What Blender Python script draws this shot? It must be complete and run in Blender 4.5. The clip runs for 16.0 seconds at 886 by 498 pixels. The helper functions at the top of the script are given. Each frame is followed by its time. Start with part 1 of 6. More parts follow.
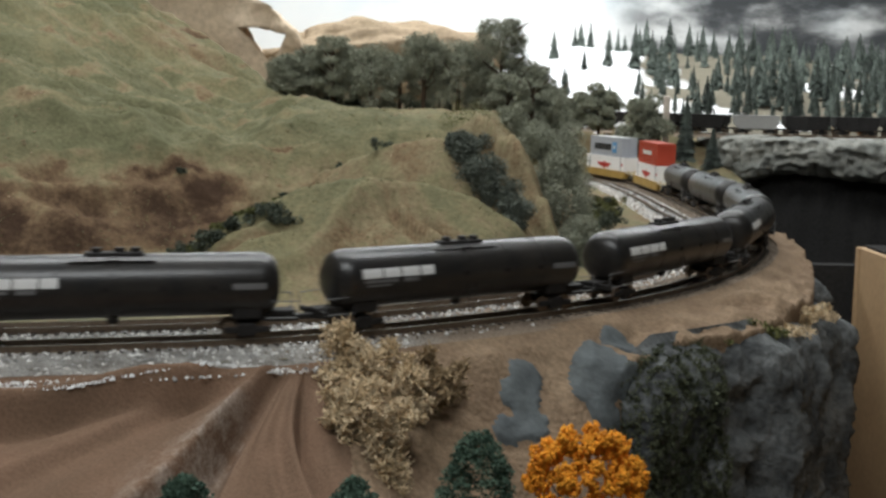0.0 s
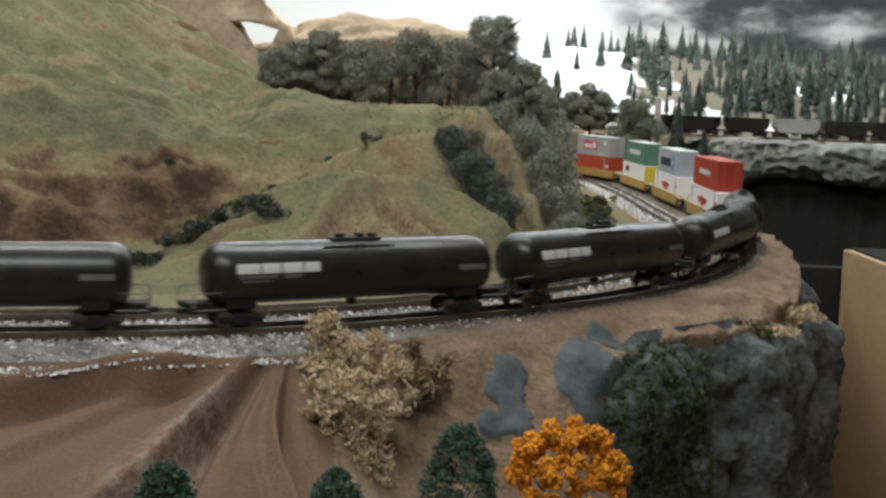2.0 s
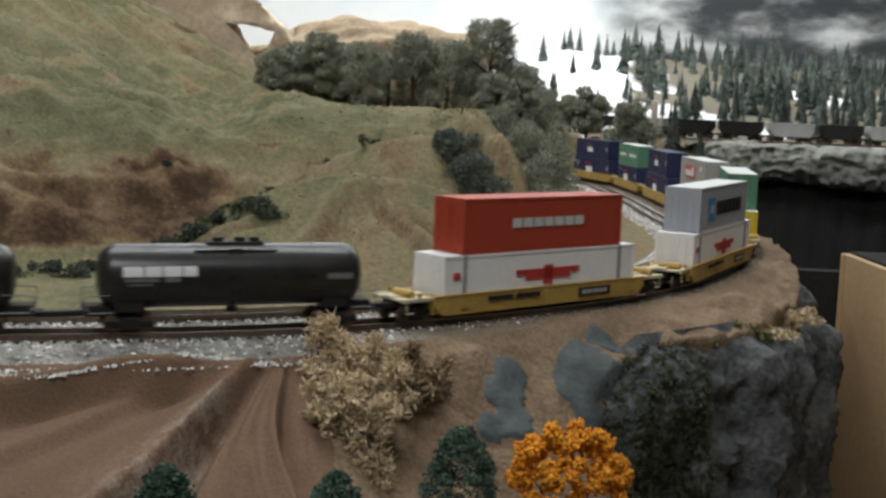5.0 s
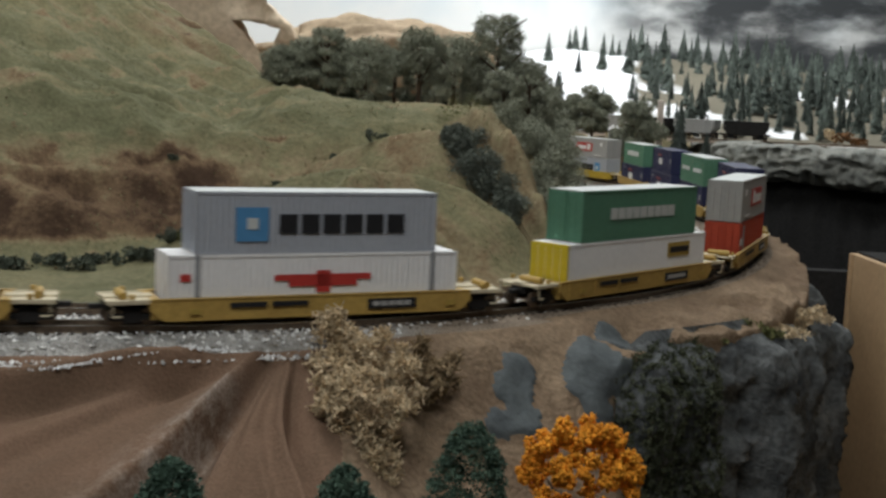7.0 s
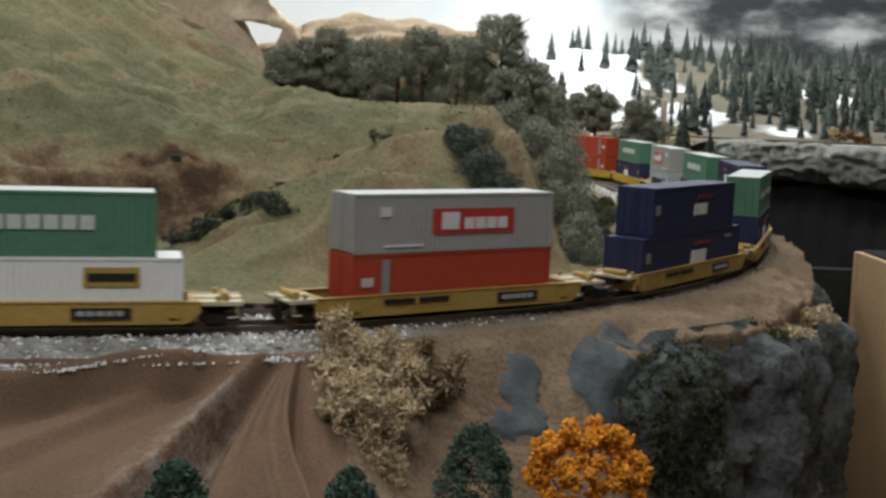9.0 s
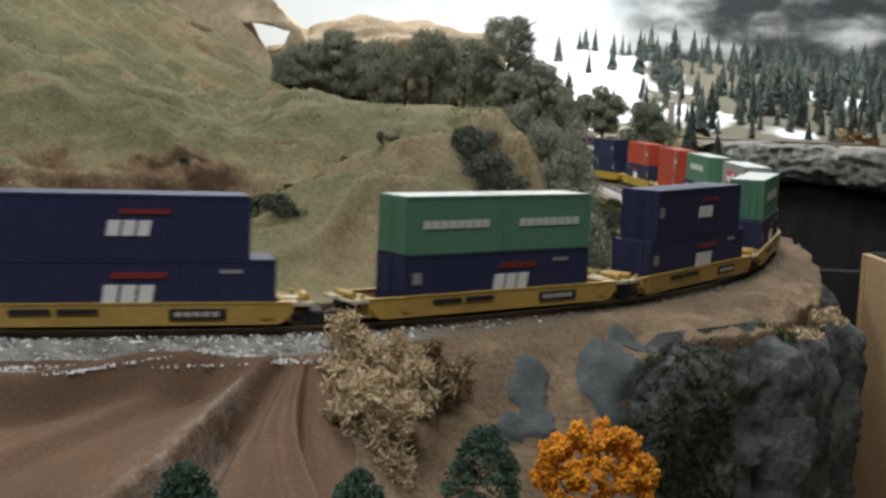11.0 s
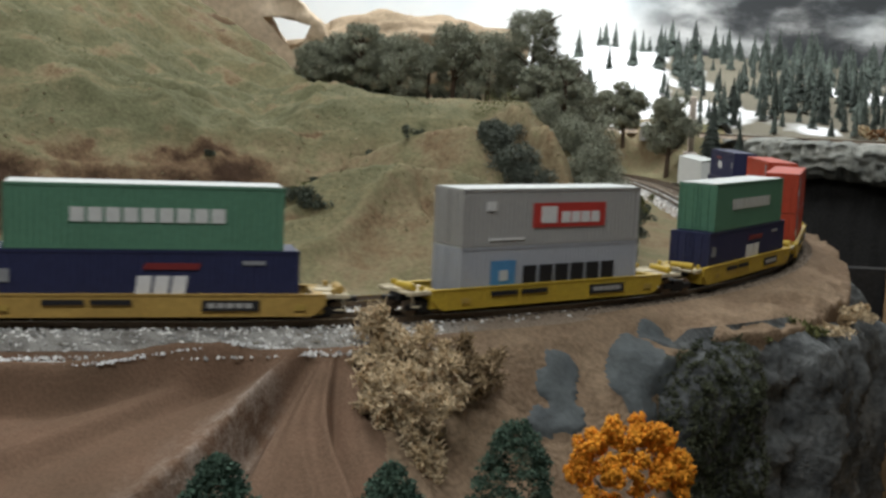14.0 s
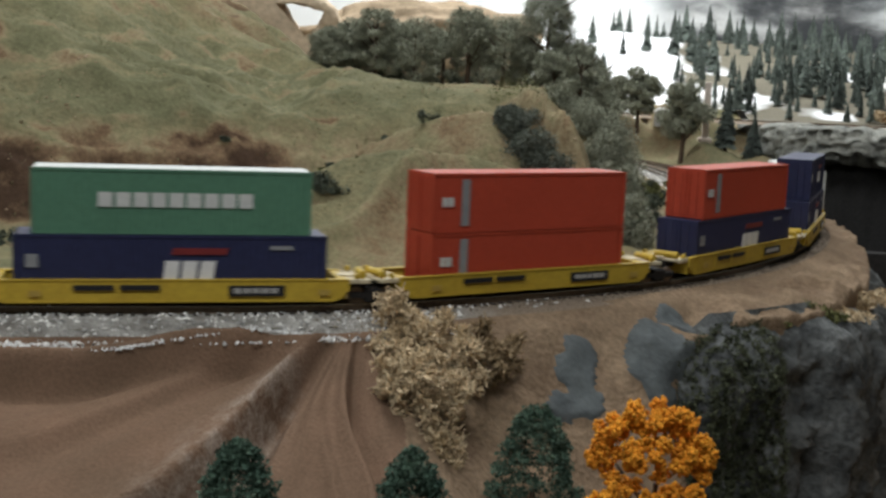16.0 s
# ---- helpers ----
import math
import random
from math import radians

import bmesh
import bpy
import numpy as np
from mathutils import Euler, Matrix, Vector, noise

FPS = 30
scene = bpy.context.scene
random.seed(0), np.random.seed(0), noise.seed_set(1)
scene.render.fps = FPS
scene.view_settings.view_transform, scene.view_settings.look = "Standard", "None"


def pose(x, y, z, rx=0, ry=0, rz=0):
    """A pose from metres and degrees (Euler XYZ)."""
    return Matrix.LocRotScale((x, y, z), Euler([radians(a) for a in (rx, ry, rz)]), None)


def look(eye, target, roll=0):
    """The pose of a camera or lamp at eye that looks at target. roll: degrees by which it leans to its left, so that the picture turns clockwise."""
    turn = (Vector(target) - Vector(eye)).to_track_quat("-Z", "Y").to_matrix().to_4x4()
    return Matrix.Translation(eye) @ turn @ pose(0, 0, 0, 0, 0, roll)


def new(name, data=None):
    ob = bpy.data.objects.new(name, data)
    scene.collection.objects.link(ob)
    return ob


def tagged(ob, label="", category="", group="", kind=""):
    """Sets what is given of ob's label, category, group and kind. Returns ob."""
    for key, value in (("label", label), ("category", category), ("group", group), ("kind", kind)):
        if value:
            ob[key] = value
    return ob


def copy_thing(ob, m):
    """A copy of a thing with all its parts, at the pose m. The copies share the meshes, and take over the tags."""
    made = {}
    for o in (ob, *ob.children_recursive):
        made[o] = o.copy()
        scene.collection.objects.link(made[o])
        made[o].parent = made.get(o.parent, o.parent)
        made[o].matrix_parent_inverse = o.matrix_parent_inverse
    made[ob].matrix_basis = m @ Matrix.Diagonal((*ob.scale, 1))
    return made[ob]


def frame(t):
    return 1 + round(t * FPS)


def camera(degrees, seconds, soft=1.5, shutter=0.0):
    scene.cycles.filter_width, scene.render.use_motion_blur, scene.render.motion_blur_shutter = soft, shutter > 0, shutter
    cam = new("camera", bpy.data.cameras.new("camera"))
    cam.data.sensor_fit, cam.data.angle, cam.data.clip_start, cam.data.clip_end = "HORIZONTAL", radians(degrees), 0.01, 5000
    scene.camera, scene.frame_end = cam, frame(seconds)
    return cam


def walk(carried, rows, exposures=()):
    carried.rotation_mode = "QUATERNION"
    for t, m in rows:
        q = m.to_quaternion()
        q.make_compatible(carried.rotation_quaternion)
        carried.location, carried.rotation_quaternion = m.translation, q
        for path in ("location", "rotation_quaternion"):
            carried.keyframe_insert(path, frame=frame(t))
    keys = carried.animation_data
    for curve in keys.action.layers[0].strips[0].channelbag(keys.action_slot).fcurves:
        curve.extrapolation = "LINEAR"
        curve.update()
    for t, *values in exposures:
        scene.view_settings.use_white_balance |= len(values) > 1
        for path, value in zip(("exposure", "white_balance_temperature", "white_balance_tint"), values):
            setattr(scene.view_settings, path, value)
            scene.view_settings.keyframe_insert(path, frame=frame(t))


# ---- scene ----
# A model railway (about 1:87) on a table: a double-track bend, a passing train, hills and a snowy upper deck.
# ---------------------------------------------------------------- camera
cam = camera(40.75, 16.0, soft=2.8, shutter=0.4)
# seconds, x, y, z, yaw, pitch, lean
PATH = [
    (0.0, 0.0044, -0.0089, 0.1326, 0.60, -7.23, 1.14),
    (0.5, 0.0064, -0.0093, 0.1315, 0.56, -7.20, 0.95),
    (1.0, 0.0074, -0.0100, 0.1316, 0.53, -7.07, 1.45),
    (1.5, 0.0074, -0.0110, 0.1291, 0.35, -7.11, 1.91),
    (2.0, 0.0065, -0.0087, 0.1294, 0.14, -7.26, 2.12),
    (2.5, 0.0046, -0.0074, 0.1277, -0.04, -7.42, 2.20),
    (3.0, 0.0051, -0.0070, 0.1290, -0.09, -7.26, 2.02),
    (3.5, 0.0048, -0.0083, 0.1297, -0.04, -7.12, 1.94),
    (4.0, 0.0047, -0.0075, 0.1298, -0.09, -7.08, 1.95),
    (6.5, 0.0007, -0.0032, 0.1246, -0.05, -7.11, 2.70),
    (7.0, 0.0000, 0.0000, 0.1236, -0.00, -7.06, 2.61),
    (7.5, -0.0003, 0.0016, 0.1227, -0.06, -7.12, 2.55),
    (8.0, -0.0002, 0.0021, 0.1236, 0.12, -6.99, 2.36),
    (8.5, -0.0021, 0.0031, 0.1232, 0.30, -7.03, 2.45),
    (9.0, -0.0009, 0.0017, 0.1242, 0.15, -7.10, 2.36),
    (11.5, -0.0016, 0.0005, 0.1248, 0.70, -7.04, 2.42),
    (12.0, -0.0044, 0.0033, 0.1244, 0.98, -7.07, 2.52),
    (12.5, -0.0032, 0.0037, 0.1240, 1.17, -7.01, 2.31),
    (13.0, -0.0057, 0.0053, 0.1226, 1.11, -7.08, 2.21),
    (13.5, -0.0072, 0.0052, 0.1224, 1.20, -7.17, 2.35),
    (14.0, -0.0094, 0.0054, 0.1219, 1.23, -7.25, 2.59),
    (14.5, -0.0130, 0.0071, 0.1213, 1.46, -7.28, 2.56),
    (15.0, -0.0138, 0.0085, 0.1200, 1.67, -7.49, 2.25),
    (15.5, -0.0140, 0.0090, 0.1186, 1.63, -7.70, 2.15),
    (16.0, -0.0129, 0.0080, 0.1201, 1.78, -7.89, 2.41),
]


def aim(x, y, z, yaw, pitch, lean):
    turn = Matrix.Rotation(radians(yaw), 4, "Z") @ Matrix.Rotation(radians(90 + pitch), 4, "X") @ Matrix.Rotation(radians(lean), 4, "Z")
    return Matrix.Translation((x, y, z)) @ turn


walk(cam, [(r[0], aim(*r[1:])) for r in PATH], exposures=[(0.0, 0.28), (4.0, 0.28), (6.5, -0.08), (8.0, -0.06), (9.0, 0.06), (11.5, 0.24), (13.0, 0.24), (15.0, 0.1), (16.0, 0.2)])

# ---------------------------------------------------------------- light
world = bpy.data.worlds.new("room_air")
world.use_nodes = True
world.node_tree.nodes["Background"].inputs[0].default_value = (0.9, 0.95, 1.0, 1)
world.node_tree.nodes["Background"].inputs[1].default_value = 0.06
scene.world = world


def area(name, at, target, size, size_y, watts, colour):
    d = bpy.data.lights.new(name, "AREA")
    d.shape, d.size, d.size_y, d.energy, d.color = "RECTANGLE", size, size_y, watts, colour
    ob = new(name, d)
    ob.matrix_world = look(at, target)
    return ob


# Assumed tubes above the view, placed and powered to light the layout.
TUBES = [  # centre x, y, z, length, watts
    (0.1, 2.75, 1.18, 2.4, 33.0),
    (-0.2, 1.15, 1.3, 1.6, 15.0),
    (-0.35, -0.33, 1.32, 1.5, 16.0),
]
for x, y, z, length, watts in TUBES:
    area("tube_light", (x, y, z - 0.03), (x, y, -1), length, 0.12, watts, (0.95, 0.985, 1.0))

# ---------------------------------------------------------------- materials


def material(name, colour, rough=0.8, metal=0.0, vary=0.25, scale=60.0, fine=400.0, bump=0.3, second=None, spread=0.5, spec=0.3, island=0.0, each=0.0):
    m = bpy.data.materials.new(name)
    m.use_nodes = True
    t = m.node_tree
    b = t.nodes["Principled BSDF"]
    b.inputs["Roughness"].default_value, b.inputs["Metallic"].default_value = rough, metal
    b.inputs["Specular IOR Level"].default_value = spec
    co = t.nodes.new("ShaderNodeTexCoord")
    n1, n2 = t.nodes.new("ShaderNodeTexNoise"), t.nodes.new("ShaderNodeTexNoise")
    n1.inputs["Scale"].default_value, n2.inputs["Scale"].default_value = scale, fine
    n1.inputs["Detail"].default_value, n2.inputs["Detail"].default_value = 5, 3
    for n in (n1, n2):
        t.links.new(co.outputs["Object"], n.inputs["Vector"])
    ramp = t.nodes.new("ShaderNodeValToRGB")
    ramp.color_ramp.elements[0].position, ramp.color_ramp.elements[1].position = 0.5 - spread / 2, 0.5 + spread / 2
    two = second or tuple(c * (1 - vary) for c in colour)
    ramp.color_ramp.elements[0].color, ramp.color_ramp.elements[1].color = (*two, 1), (*colour, 1)
    t.links.new(n1.outputs["Fac"], ramp.inputs["Fac"])
    hsv = t.nodes.new("ShaderNodeHueSaturation")
    mul = t.nodes.new("ShaderNodeMapRange")
    mul.inputs["From Min"].default_value, mul.inputs["From Max"].default_value = 0.25, 0.75
    mul.inputs["To Min"].default_value, mul.inputs["To Max"].default_value = 1 - vary, 1 + vary
    t.links.new(n2.outputs["Fac"], mul.inputs["Value"])
    value = mul.outputs["Result"]
    for amount, node, socket in ((island, "ShaderNodeNewGeometry", "Random Per Island"), (each, "ShaderNodeObjectInfo", "Random")):
        if amount:
            g, r, x = t.nodes.new(node), t.nodes.new("ShaderNodeMapRange"), t.nodes.new("ShaderNodeMath")
            r.inputs["To Min"].default_value, r.inputs["To Max"].default_value = 1 - amount, 1 + amount
            x.operation = "MULTIPLY"
            t.links.new(g.outputs[socket], r.inputs["Value"])
            t.links.new(value, x.inputs[0])
            t.links.new(r.outputs["Result"], x.inputs[1])
            value = x.outputs["Value"]
    t.links.new(ramp.outputs["Color"], hsv.inputs["Color"])
    t.links.new(value, hsv.inputs["Value"])
    t.links.new(hsv.outputs["Color"], b.inputs["Base Color"])
    if bump:
        bp = t.nodes.new("ShaderNodeBump")
        bp.inputs["Strength"].default_value, bp.inputs["Distance"].default_value = bump, 0.002
        t.links.new(n2.outputs["Fac"], bp.inputs["Height"])
        t.links.new(bp.outputs["Normal"], b.inputs["Normal"])
    return m


def terrain_material():
    """Green turf, tan earth and red-brown cuts, mixed by the mesh's own cover values."""
    m = material("scenery", (0.2, 0.19, 0.1), 0.95, vary=0.22, scale=14, fine=260, bump=0.5, spec=0.1)
    t = m.node_tree
    b = t.nodes["Principled BSDF"]
    at = t.nodes.new("ShaderNodeAttribute")
    at.attribute_name = "cover"
    co = t.nodes.new("ShaderNodeTexCoord")
    n = t.nodes.new("ShaderNodeTexNoise")
    n.inputs["Scale"].default_value, n.inputs["Detail"].default_value, n.inputs["Roughness"].default_value = 45, 10, 0.78
    t.links.new(co.outputs["Object"], n.inputs["Vector"])
    mr = t.nodes.new("ShaderNodeMapRange")
    mr.inputs["From Min"].default_value, mr.inputs["From Max"].default_value = 0.3, 0.7
    mr.inputs["To Min"].default_value, mr.inputs["To Max"].default_value = -0.26, 0.26
    t.links.new(n.outputs["Fac"], mr.inputs["Value"])
    add = t.nodes.new("ShaderNodeMath")
    t.links.new(at.outputs["Fac"], add.inputs[0])
    t.links.new(mr.outputs["Result"], add.inputs[1])
    ramp = t.nodes.new("ShaderNodeValToRGB")
    e = ramp.color_ramp.elements
    e[0].position, e[0].color = 0.0, (0.05, 0.03, 0.019, 1)
    e[1].position, e[1].color = 1.0, (0.112, 0.11, 0.06, 1)
    for p, c in ((0.25, (0.135, 0.088, 0.052)), (0.38, (0.175, 0.128, 0.074)), (0.5, (0.205, 0.165, 0.098)), (0.64, (0.172, 0.152, 0.084)), (0.8, (0.148, 0.138, 0.078))):
        k = e.new(p)
        k.color = (*c, 1)
    t.links.new(add.outputs[0], ramp.inputs["Fac"])
    hsv = next(x for x in t.nodes if x.type == "HUE_SAT")
    t.links.new(ramp.outputs["Color"], hsv.inputs["Color"])
    return m


def backdrop_material():
    """Painted sky: pale blue to white, with a dark storm cloud painted over one part."""
    m = bpy.data.materials.new("painted_sky")
    m.use_nodes = True
    t = m.node_tree
    b = t.nodes["Principled BSDF"]
    b.inputs["Roughness"].default_value = 0.9
    co = t.nodes.new("ShaderNodeTexCoord")
    sep = t.nodes.new("ShaderNodeSeparateXYZ")
    t.links.new(co.outputs["Object"], sep.inputs[0])
    warp = t.nodes.new("ShaderNodeTexNoise")
    warp.inputs["Scale"].default_value, warp.inputs["Detail"].default_value = 5.0, 7
    cloud = t.nodes.new("ShaderNodeTexNoise")
    cloud.inputs["Scale"].default_value, cloud.inputs["Detail"].default_value, cloud.inputs["Roughness"].default_value = 4.5, 6, 0.55
    mp = t.nodes.new("ShaderNodeMapping")
    mp.inputs["Scale"].default_value = (1.0, 1.0, 2.2)
    t.links.new(co.outputs["Object"], mp.inputs["Vector"])
    t.links.new(mp.outputs["Vector"], cloud.inputs["Vector"])
    t.links.new(co.outputs["Object"], warp.inputs["Vector"])

    def math_node(op, a, c):
        n = t.nodes.new("ShaderNodeMath")
        n.operation = op
        for i, v in enumerate((a, c)):
            if isinstance(v, (int, float)):
                n.inputs[i].default_value = v
            else:
                t.links.new(v, n.inputs[i])
        return n.outputs[0]

    def ranged(v, a, c):
        n = t.nodes.new("ShaderNodeMapRange")
        n.interpolation_type = "SMOOTHSTEP"
        n.inputs["From Min"].default_value, n.inputs["From Max"].default_value = a, c
        t.links.new(v, n.inputs["Value"])
        return n.outputs["Result"]

    wob = math_node("MULTIPLY", math_node("SUBTRACT", warp.outputs["Fac"], 0.5), 0.28)
    x, z = math_node("ADD", sep.outputs["X"], wob), math_node("ADD", sep.outputs["Z"], wob)
    inside = math_node("MULTIPLY", ranged(x, 0.4, 0.62), ranged(z, 0.17, 0.27))
    dark = math_node("MULTIPLY", inside, ranged(cloud.outputs["Fac"], 0.2, 0.6))
    sky = t.nodes.new("ShaderNodeValToRGB")
    sky.color_ramp.elements[0].position, sky.color_ramp.elements[0].color = 0.0, (0.86, 0.86, 0.84, 1)
    sky.color_ramp.elements[1].position, sky.color_ramp.elements[1].color = 1.0, (0.5, 0.66, 0.76, 1)
    blue = math_node("MULTIPLY", ranged(z, 0.28, 0.75), ranged(warp.outputs["Fac"], 0.35, 0.6))
    t.links.new(blue, sky.inputs["Fac"])
    mix = t.nodes.new("ShaderNodeMixRGB")
    mix.inputs["Color2"].default_value = (0.05, 0.054, 0.058, 1)
    t.links.new(dark, mix.inputs["Fac"])
    t.links.new(sky.outputs["Color"], mix.inputs["Color1"])
    t.links.new(mix.outputs["Color"], b.inputs["Base Color"])
    return m


M_LAND = terrain_material()


def snow_material():
    """Snow with bare olive-brown forest floor where the cover value is high."""
    m = material("patchy_snow", (0.82, 0.83, 0.84), 0.9, vary=0.1, scale=12, fine=160, bump=0.4, second=(0.75, 0.74, 0.71))
    t = m.node_tree
    at, ramp = t.nodes.new("ShaderNodeAttribute"), t.nodes.new("ShaderNodeValToRGB")
    at.attribute_name = "cover"
    ramp.color_ramp.elements[0].position, ramp.color_ramp.elements[0].color = 0.2, (0.8, 0.81, 0.82, 1)
    ramp.color_ramp.elements[1].position, ramp.color_ramp.elements[1].color = 0.4, (0.15, 0.135, 0.1, 1)
    t.links.new(at.outputs["Fac"], ramp.inputs["Fac"])
    t.links.new(ramp.outputs["Color"], next(x for x in t.nodes if x.type == "HUE_SAT").inputs["Color"])
    return m


M_SNOW = snow_material()
M_SKY = backdrop_material()
M_WALL = material("cream_wall_paint", (0.62, 0.58, 0.5), 0.9, vary=0.06, scale=3, fine=90, bump=0.1)
M_CEIL = material("white_ceiling", (0.7, 0.7, 0.68), 0.9, vary=0.04, scale=3, fine=90, bump=0.1)
M_FLOOR = material("grey_floor", (0.22, 0.21, 0.2), 0.7, vary=0.15, scale=6, fine=200)
M_CLOTH = material("brown_cloth", (0.19, 0.117, 0.078), 0.95, vary=0.16, scale=26, fine=560, bump=0.4, second=(0.13, 0.085, 0.056), spec=0.1)
M_EARTH = material("brown_earth", (0.27, 0.195, 0.128), 0.95, vary=0.25, scale=30, fine=330, bump=0.8, second=(0.18, 0.122, 0.08), spec=0.1)
M_ROCK = material("dark_cliff", (0.15, 0.157, 0.155), 0.75, vary=0.45, scale=38, fine=230, bump=1.0, second=(0.042, 0.045, 0.046), spread=0.32, spec=0.25)
M_SLATE = material("blue_grey_plaster", (0.108, 0.121, 0.122), 0.8, vary=0.15, scale=45, fine=260, bump=0.5, second=(0.075, 0.084, 0.088), spec=0.25)
M_TANROCK = material("tan_rock", (0.42, 0.33, 0.23), 0.95, vary=0.25, scale=40, fine=220, bump=0.8, second=(0.26, 0.19, 0.12), spec=0.1)
M_LEDGE = material("pale_ledge_rock", (0.29, 0.285, 0.25), 0.9, vary=0.25, scale=30, fine=160, bump=0.8, second=(0.15, 0.158, 0.145), spread=0.45)
M_PALE = material("pale_pink_plaster", (0.68, 0.58, 0.5), 0.9, vary=0.12, scale=30, fine=200, bump=0.4)
M_FARHILL = material("far_tan_hill", (0.58, 0.47, 0.35), 0.95, vary=0.2, scale=9, fine=90, bump=0.4, second=(0.46, 0.36, 0.25), spec=0.1)
M_BROWNHILL = material("brown_far_hill", (0.36, 0.275, 0.19), 0.95, vary=0.2, scale=12, fine=90, bump=0.5, second=(0.27, 0.21, 0.14), spec=0.1)
M_BALLAST = material("grey_ballast", (0.48, 0.465, 0.435), 0.9, vary=0.3, scale=90, fine=700, bump=1.0, second=(0.19, 0.175, 0.155), spread=0.4)
M_DUSTY = material("dusty_stone", (0.235, 0.19, 0.145), 0.9, vary=0.15, scale=90, fine=700, bump=0.2, island=0.3)
M_STONE = material("ballast_stone", (0.7, 0.69, 0.665), 0.85, vary=0.15, scale=90, fine=700, bump=0.2, island=0.55)


def add_dirt():
    """Ballast browned by earth along the bend, past x = -0.05."""
    t = M_BALLAST.node_tree
    co, sep, n = t.nodes.new("ShaderNodeTexCoord"), t.nodes.new("ShaderNodeSeparateXYZ"), t.nodes.new("ShaderNodeTexNoise")
    n.inputs["Scale"].default_value = 30
    t.links.new(co.outputs["Object"], sep.inputs[0])
    t.links.new(co.outputs["Object"], n.inputs["Vector"])
    add, mr, mix = t.nodes.new("ShaderNodeMath"), t.nodes.new("ShaderNodeMapRange"), t.nodes.new("ShaderNodeMixRGB")
    add.operation = "MULTIPLY_ADD"
    add.inputs[1].default_value = 0.12
    t.links.new(n.outputs["Fac"], add.inputs[0])
    t.links.new(sep.outputs["X"], add.inputs[2])
    mr.inputs["From Min"].default_value, mr.inputs["From Max"].default_value, mr.inputs["To Max"].default_value = -0.03, 0.07, 0.95
    t.links.new(add.outputs[0], mr.inputs["Value"])
    hsv = next(x for x in t.nodes if x.type == "HUE_SAT")
    t.links.new(next(x for x in t.nodes if x.type == "VALTORGB").outputs["Color"], mix.inputs["Color1"])
    mix.inputs["Color2"].default_value = (0.24, 0.185, 0.135, 1)
    t.links.new(mr.outputs["Result"], mix.inputs["Fac"])
    t.links.new(mix.outputs["Color"], hsv.inputs["Color"])


def add_chalk():
    """Pale plaster rubbed into the cloth where its chalk value is high."""
    t = M_CLOTH.node_tree
    at, co, n = t.nodes.new("ShaderNodeAttribute"), t.nodes.new("ShaderNodeTexCoord"), t.nodes.new("ShaderNodeTexNoise")
    at.attribute_name = "chalk"
    n.inputs["Scale"].default_value, n.inputs["Detail"].default_value, n.inputs["Roughness"].default_value = 70, 8, 0.75
    t.links.new(co.outputs["Object"], n.inputs["Vector"])
    mr, mul, mix = t.nodes.new("ShaderNodeMapRange"), t.nodes.new("ShaderNodeMath"), t.nodes.new("ShaderNodeMixRGB")
    mr.inputs["From Min"].default_value, mr.inputs["From Max"].default_value, mr.inputs["To Max"].default_value = 0.42, 0.7, 0.75
    mul.operation = "MULTIPLY"
    t.links.new(n.outputs["Fac"], mr.inputs["Value"])
    t.links.new(mr.outputs["Result"], mul.inputs[0])
    t.links.new(at.outputs["Fac"], mul.inputs[1])
    hsv = next(x for x in t.nodes if x.type == "HUE_SAT")
    t.links.new(next(x for x in t.nodes if x.type == "VALTORGB").outputs["Color"], mix.inputs["Color1"])
    mix.inputs["Color2"].default_value = (0.48, 0.42, 0.36, 1)
    t.links.new(mul.outputs[0], mix.inputs["Fac"])
    t.links.new(mix.outputs["Color"], hsv.inputs["Color"])


add_dirt()
add_chalk()
M_TIE = material("dark_tie", (0.05, 0.04, 0.032), 0.85, vary=0.3, scale=90, fine=600)
M_RAIL = material("rusty_rail", (0.2, 0.15, 0.11), 0.45, 0.6, vary=0.2, scale=90, fine=500, bump=0.1)
M_RAILTOP = material("bright_rail_head", (0.6, 0.58, 0.55), 0.25, 1.0, vary=0.1, scale=60, fine=500, bump=0.05)
M_BLACK = material("black_drape", (0.038, 0.037, 0.036), 0.95, vary=0.2, scale=8, fine=200, bump=0.2, spec=0.05)
M_WOOD = material("plywood", (0.46, 0.31, 0.17), 0.7, vary=0.1, scale=12, fine=140, bump=0.15, second=(0.4, 0.26, 0.14))
M_TANK = material("black_tank_paint", (0.012, 0.012, 0.0125), 0.33, vary=0.35, scale=55, fine=420, bump=0.05, second=(0.026, 0.023, 0.02), spread=0.35, spec=0.5)
M_UNDER = material("dark_underframe", (0.018, 0.016, 0.015), 0.7, vary=0.3, scale=120, fine=600, bump=0.1)
M_WHITE = material("white_marking", (0.75, 0.75, 0.74), 0.6, vary=0.08, scale=200, fine=900, bump=0.0)
M_GREYMARK = material("grey_marking", (0.16, 0.16, 0.16), 0.6, vary=0.15, scale=200, fine=900, bump=0.0)
M_YELLOW = material("yellow_car_paint", (0.47, 0.31, 0.085), 0.5, vary=0.14, scale=50, fine=400, bump=0.05, second=(0.37, 0.235, 0.065), each=0.08)
M_BRIGHT = material("bright_yellow_car_paint", (0.54, 0.38, 0.045), 0.48, vary=0.12, scale=50, fine=400, bump=0.05, second=(0.46, 0.31, 0.04), each=0.06)
M_PLATE = material("cream_platform", (0.6, 0.52, 0.36), 0.7, vary=0.15, scale=60, fine=500, bump=0.1)
M_DARKMARK = material("dark_lettering", (0.02, 0.02, 0.022), 0.6, vary=0.15, scale=200, fine=900, bump=0.0)
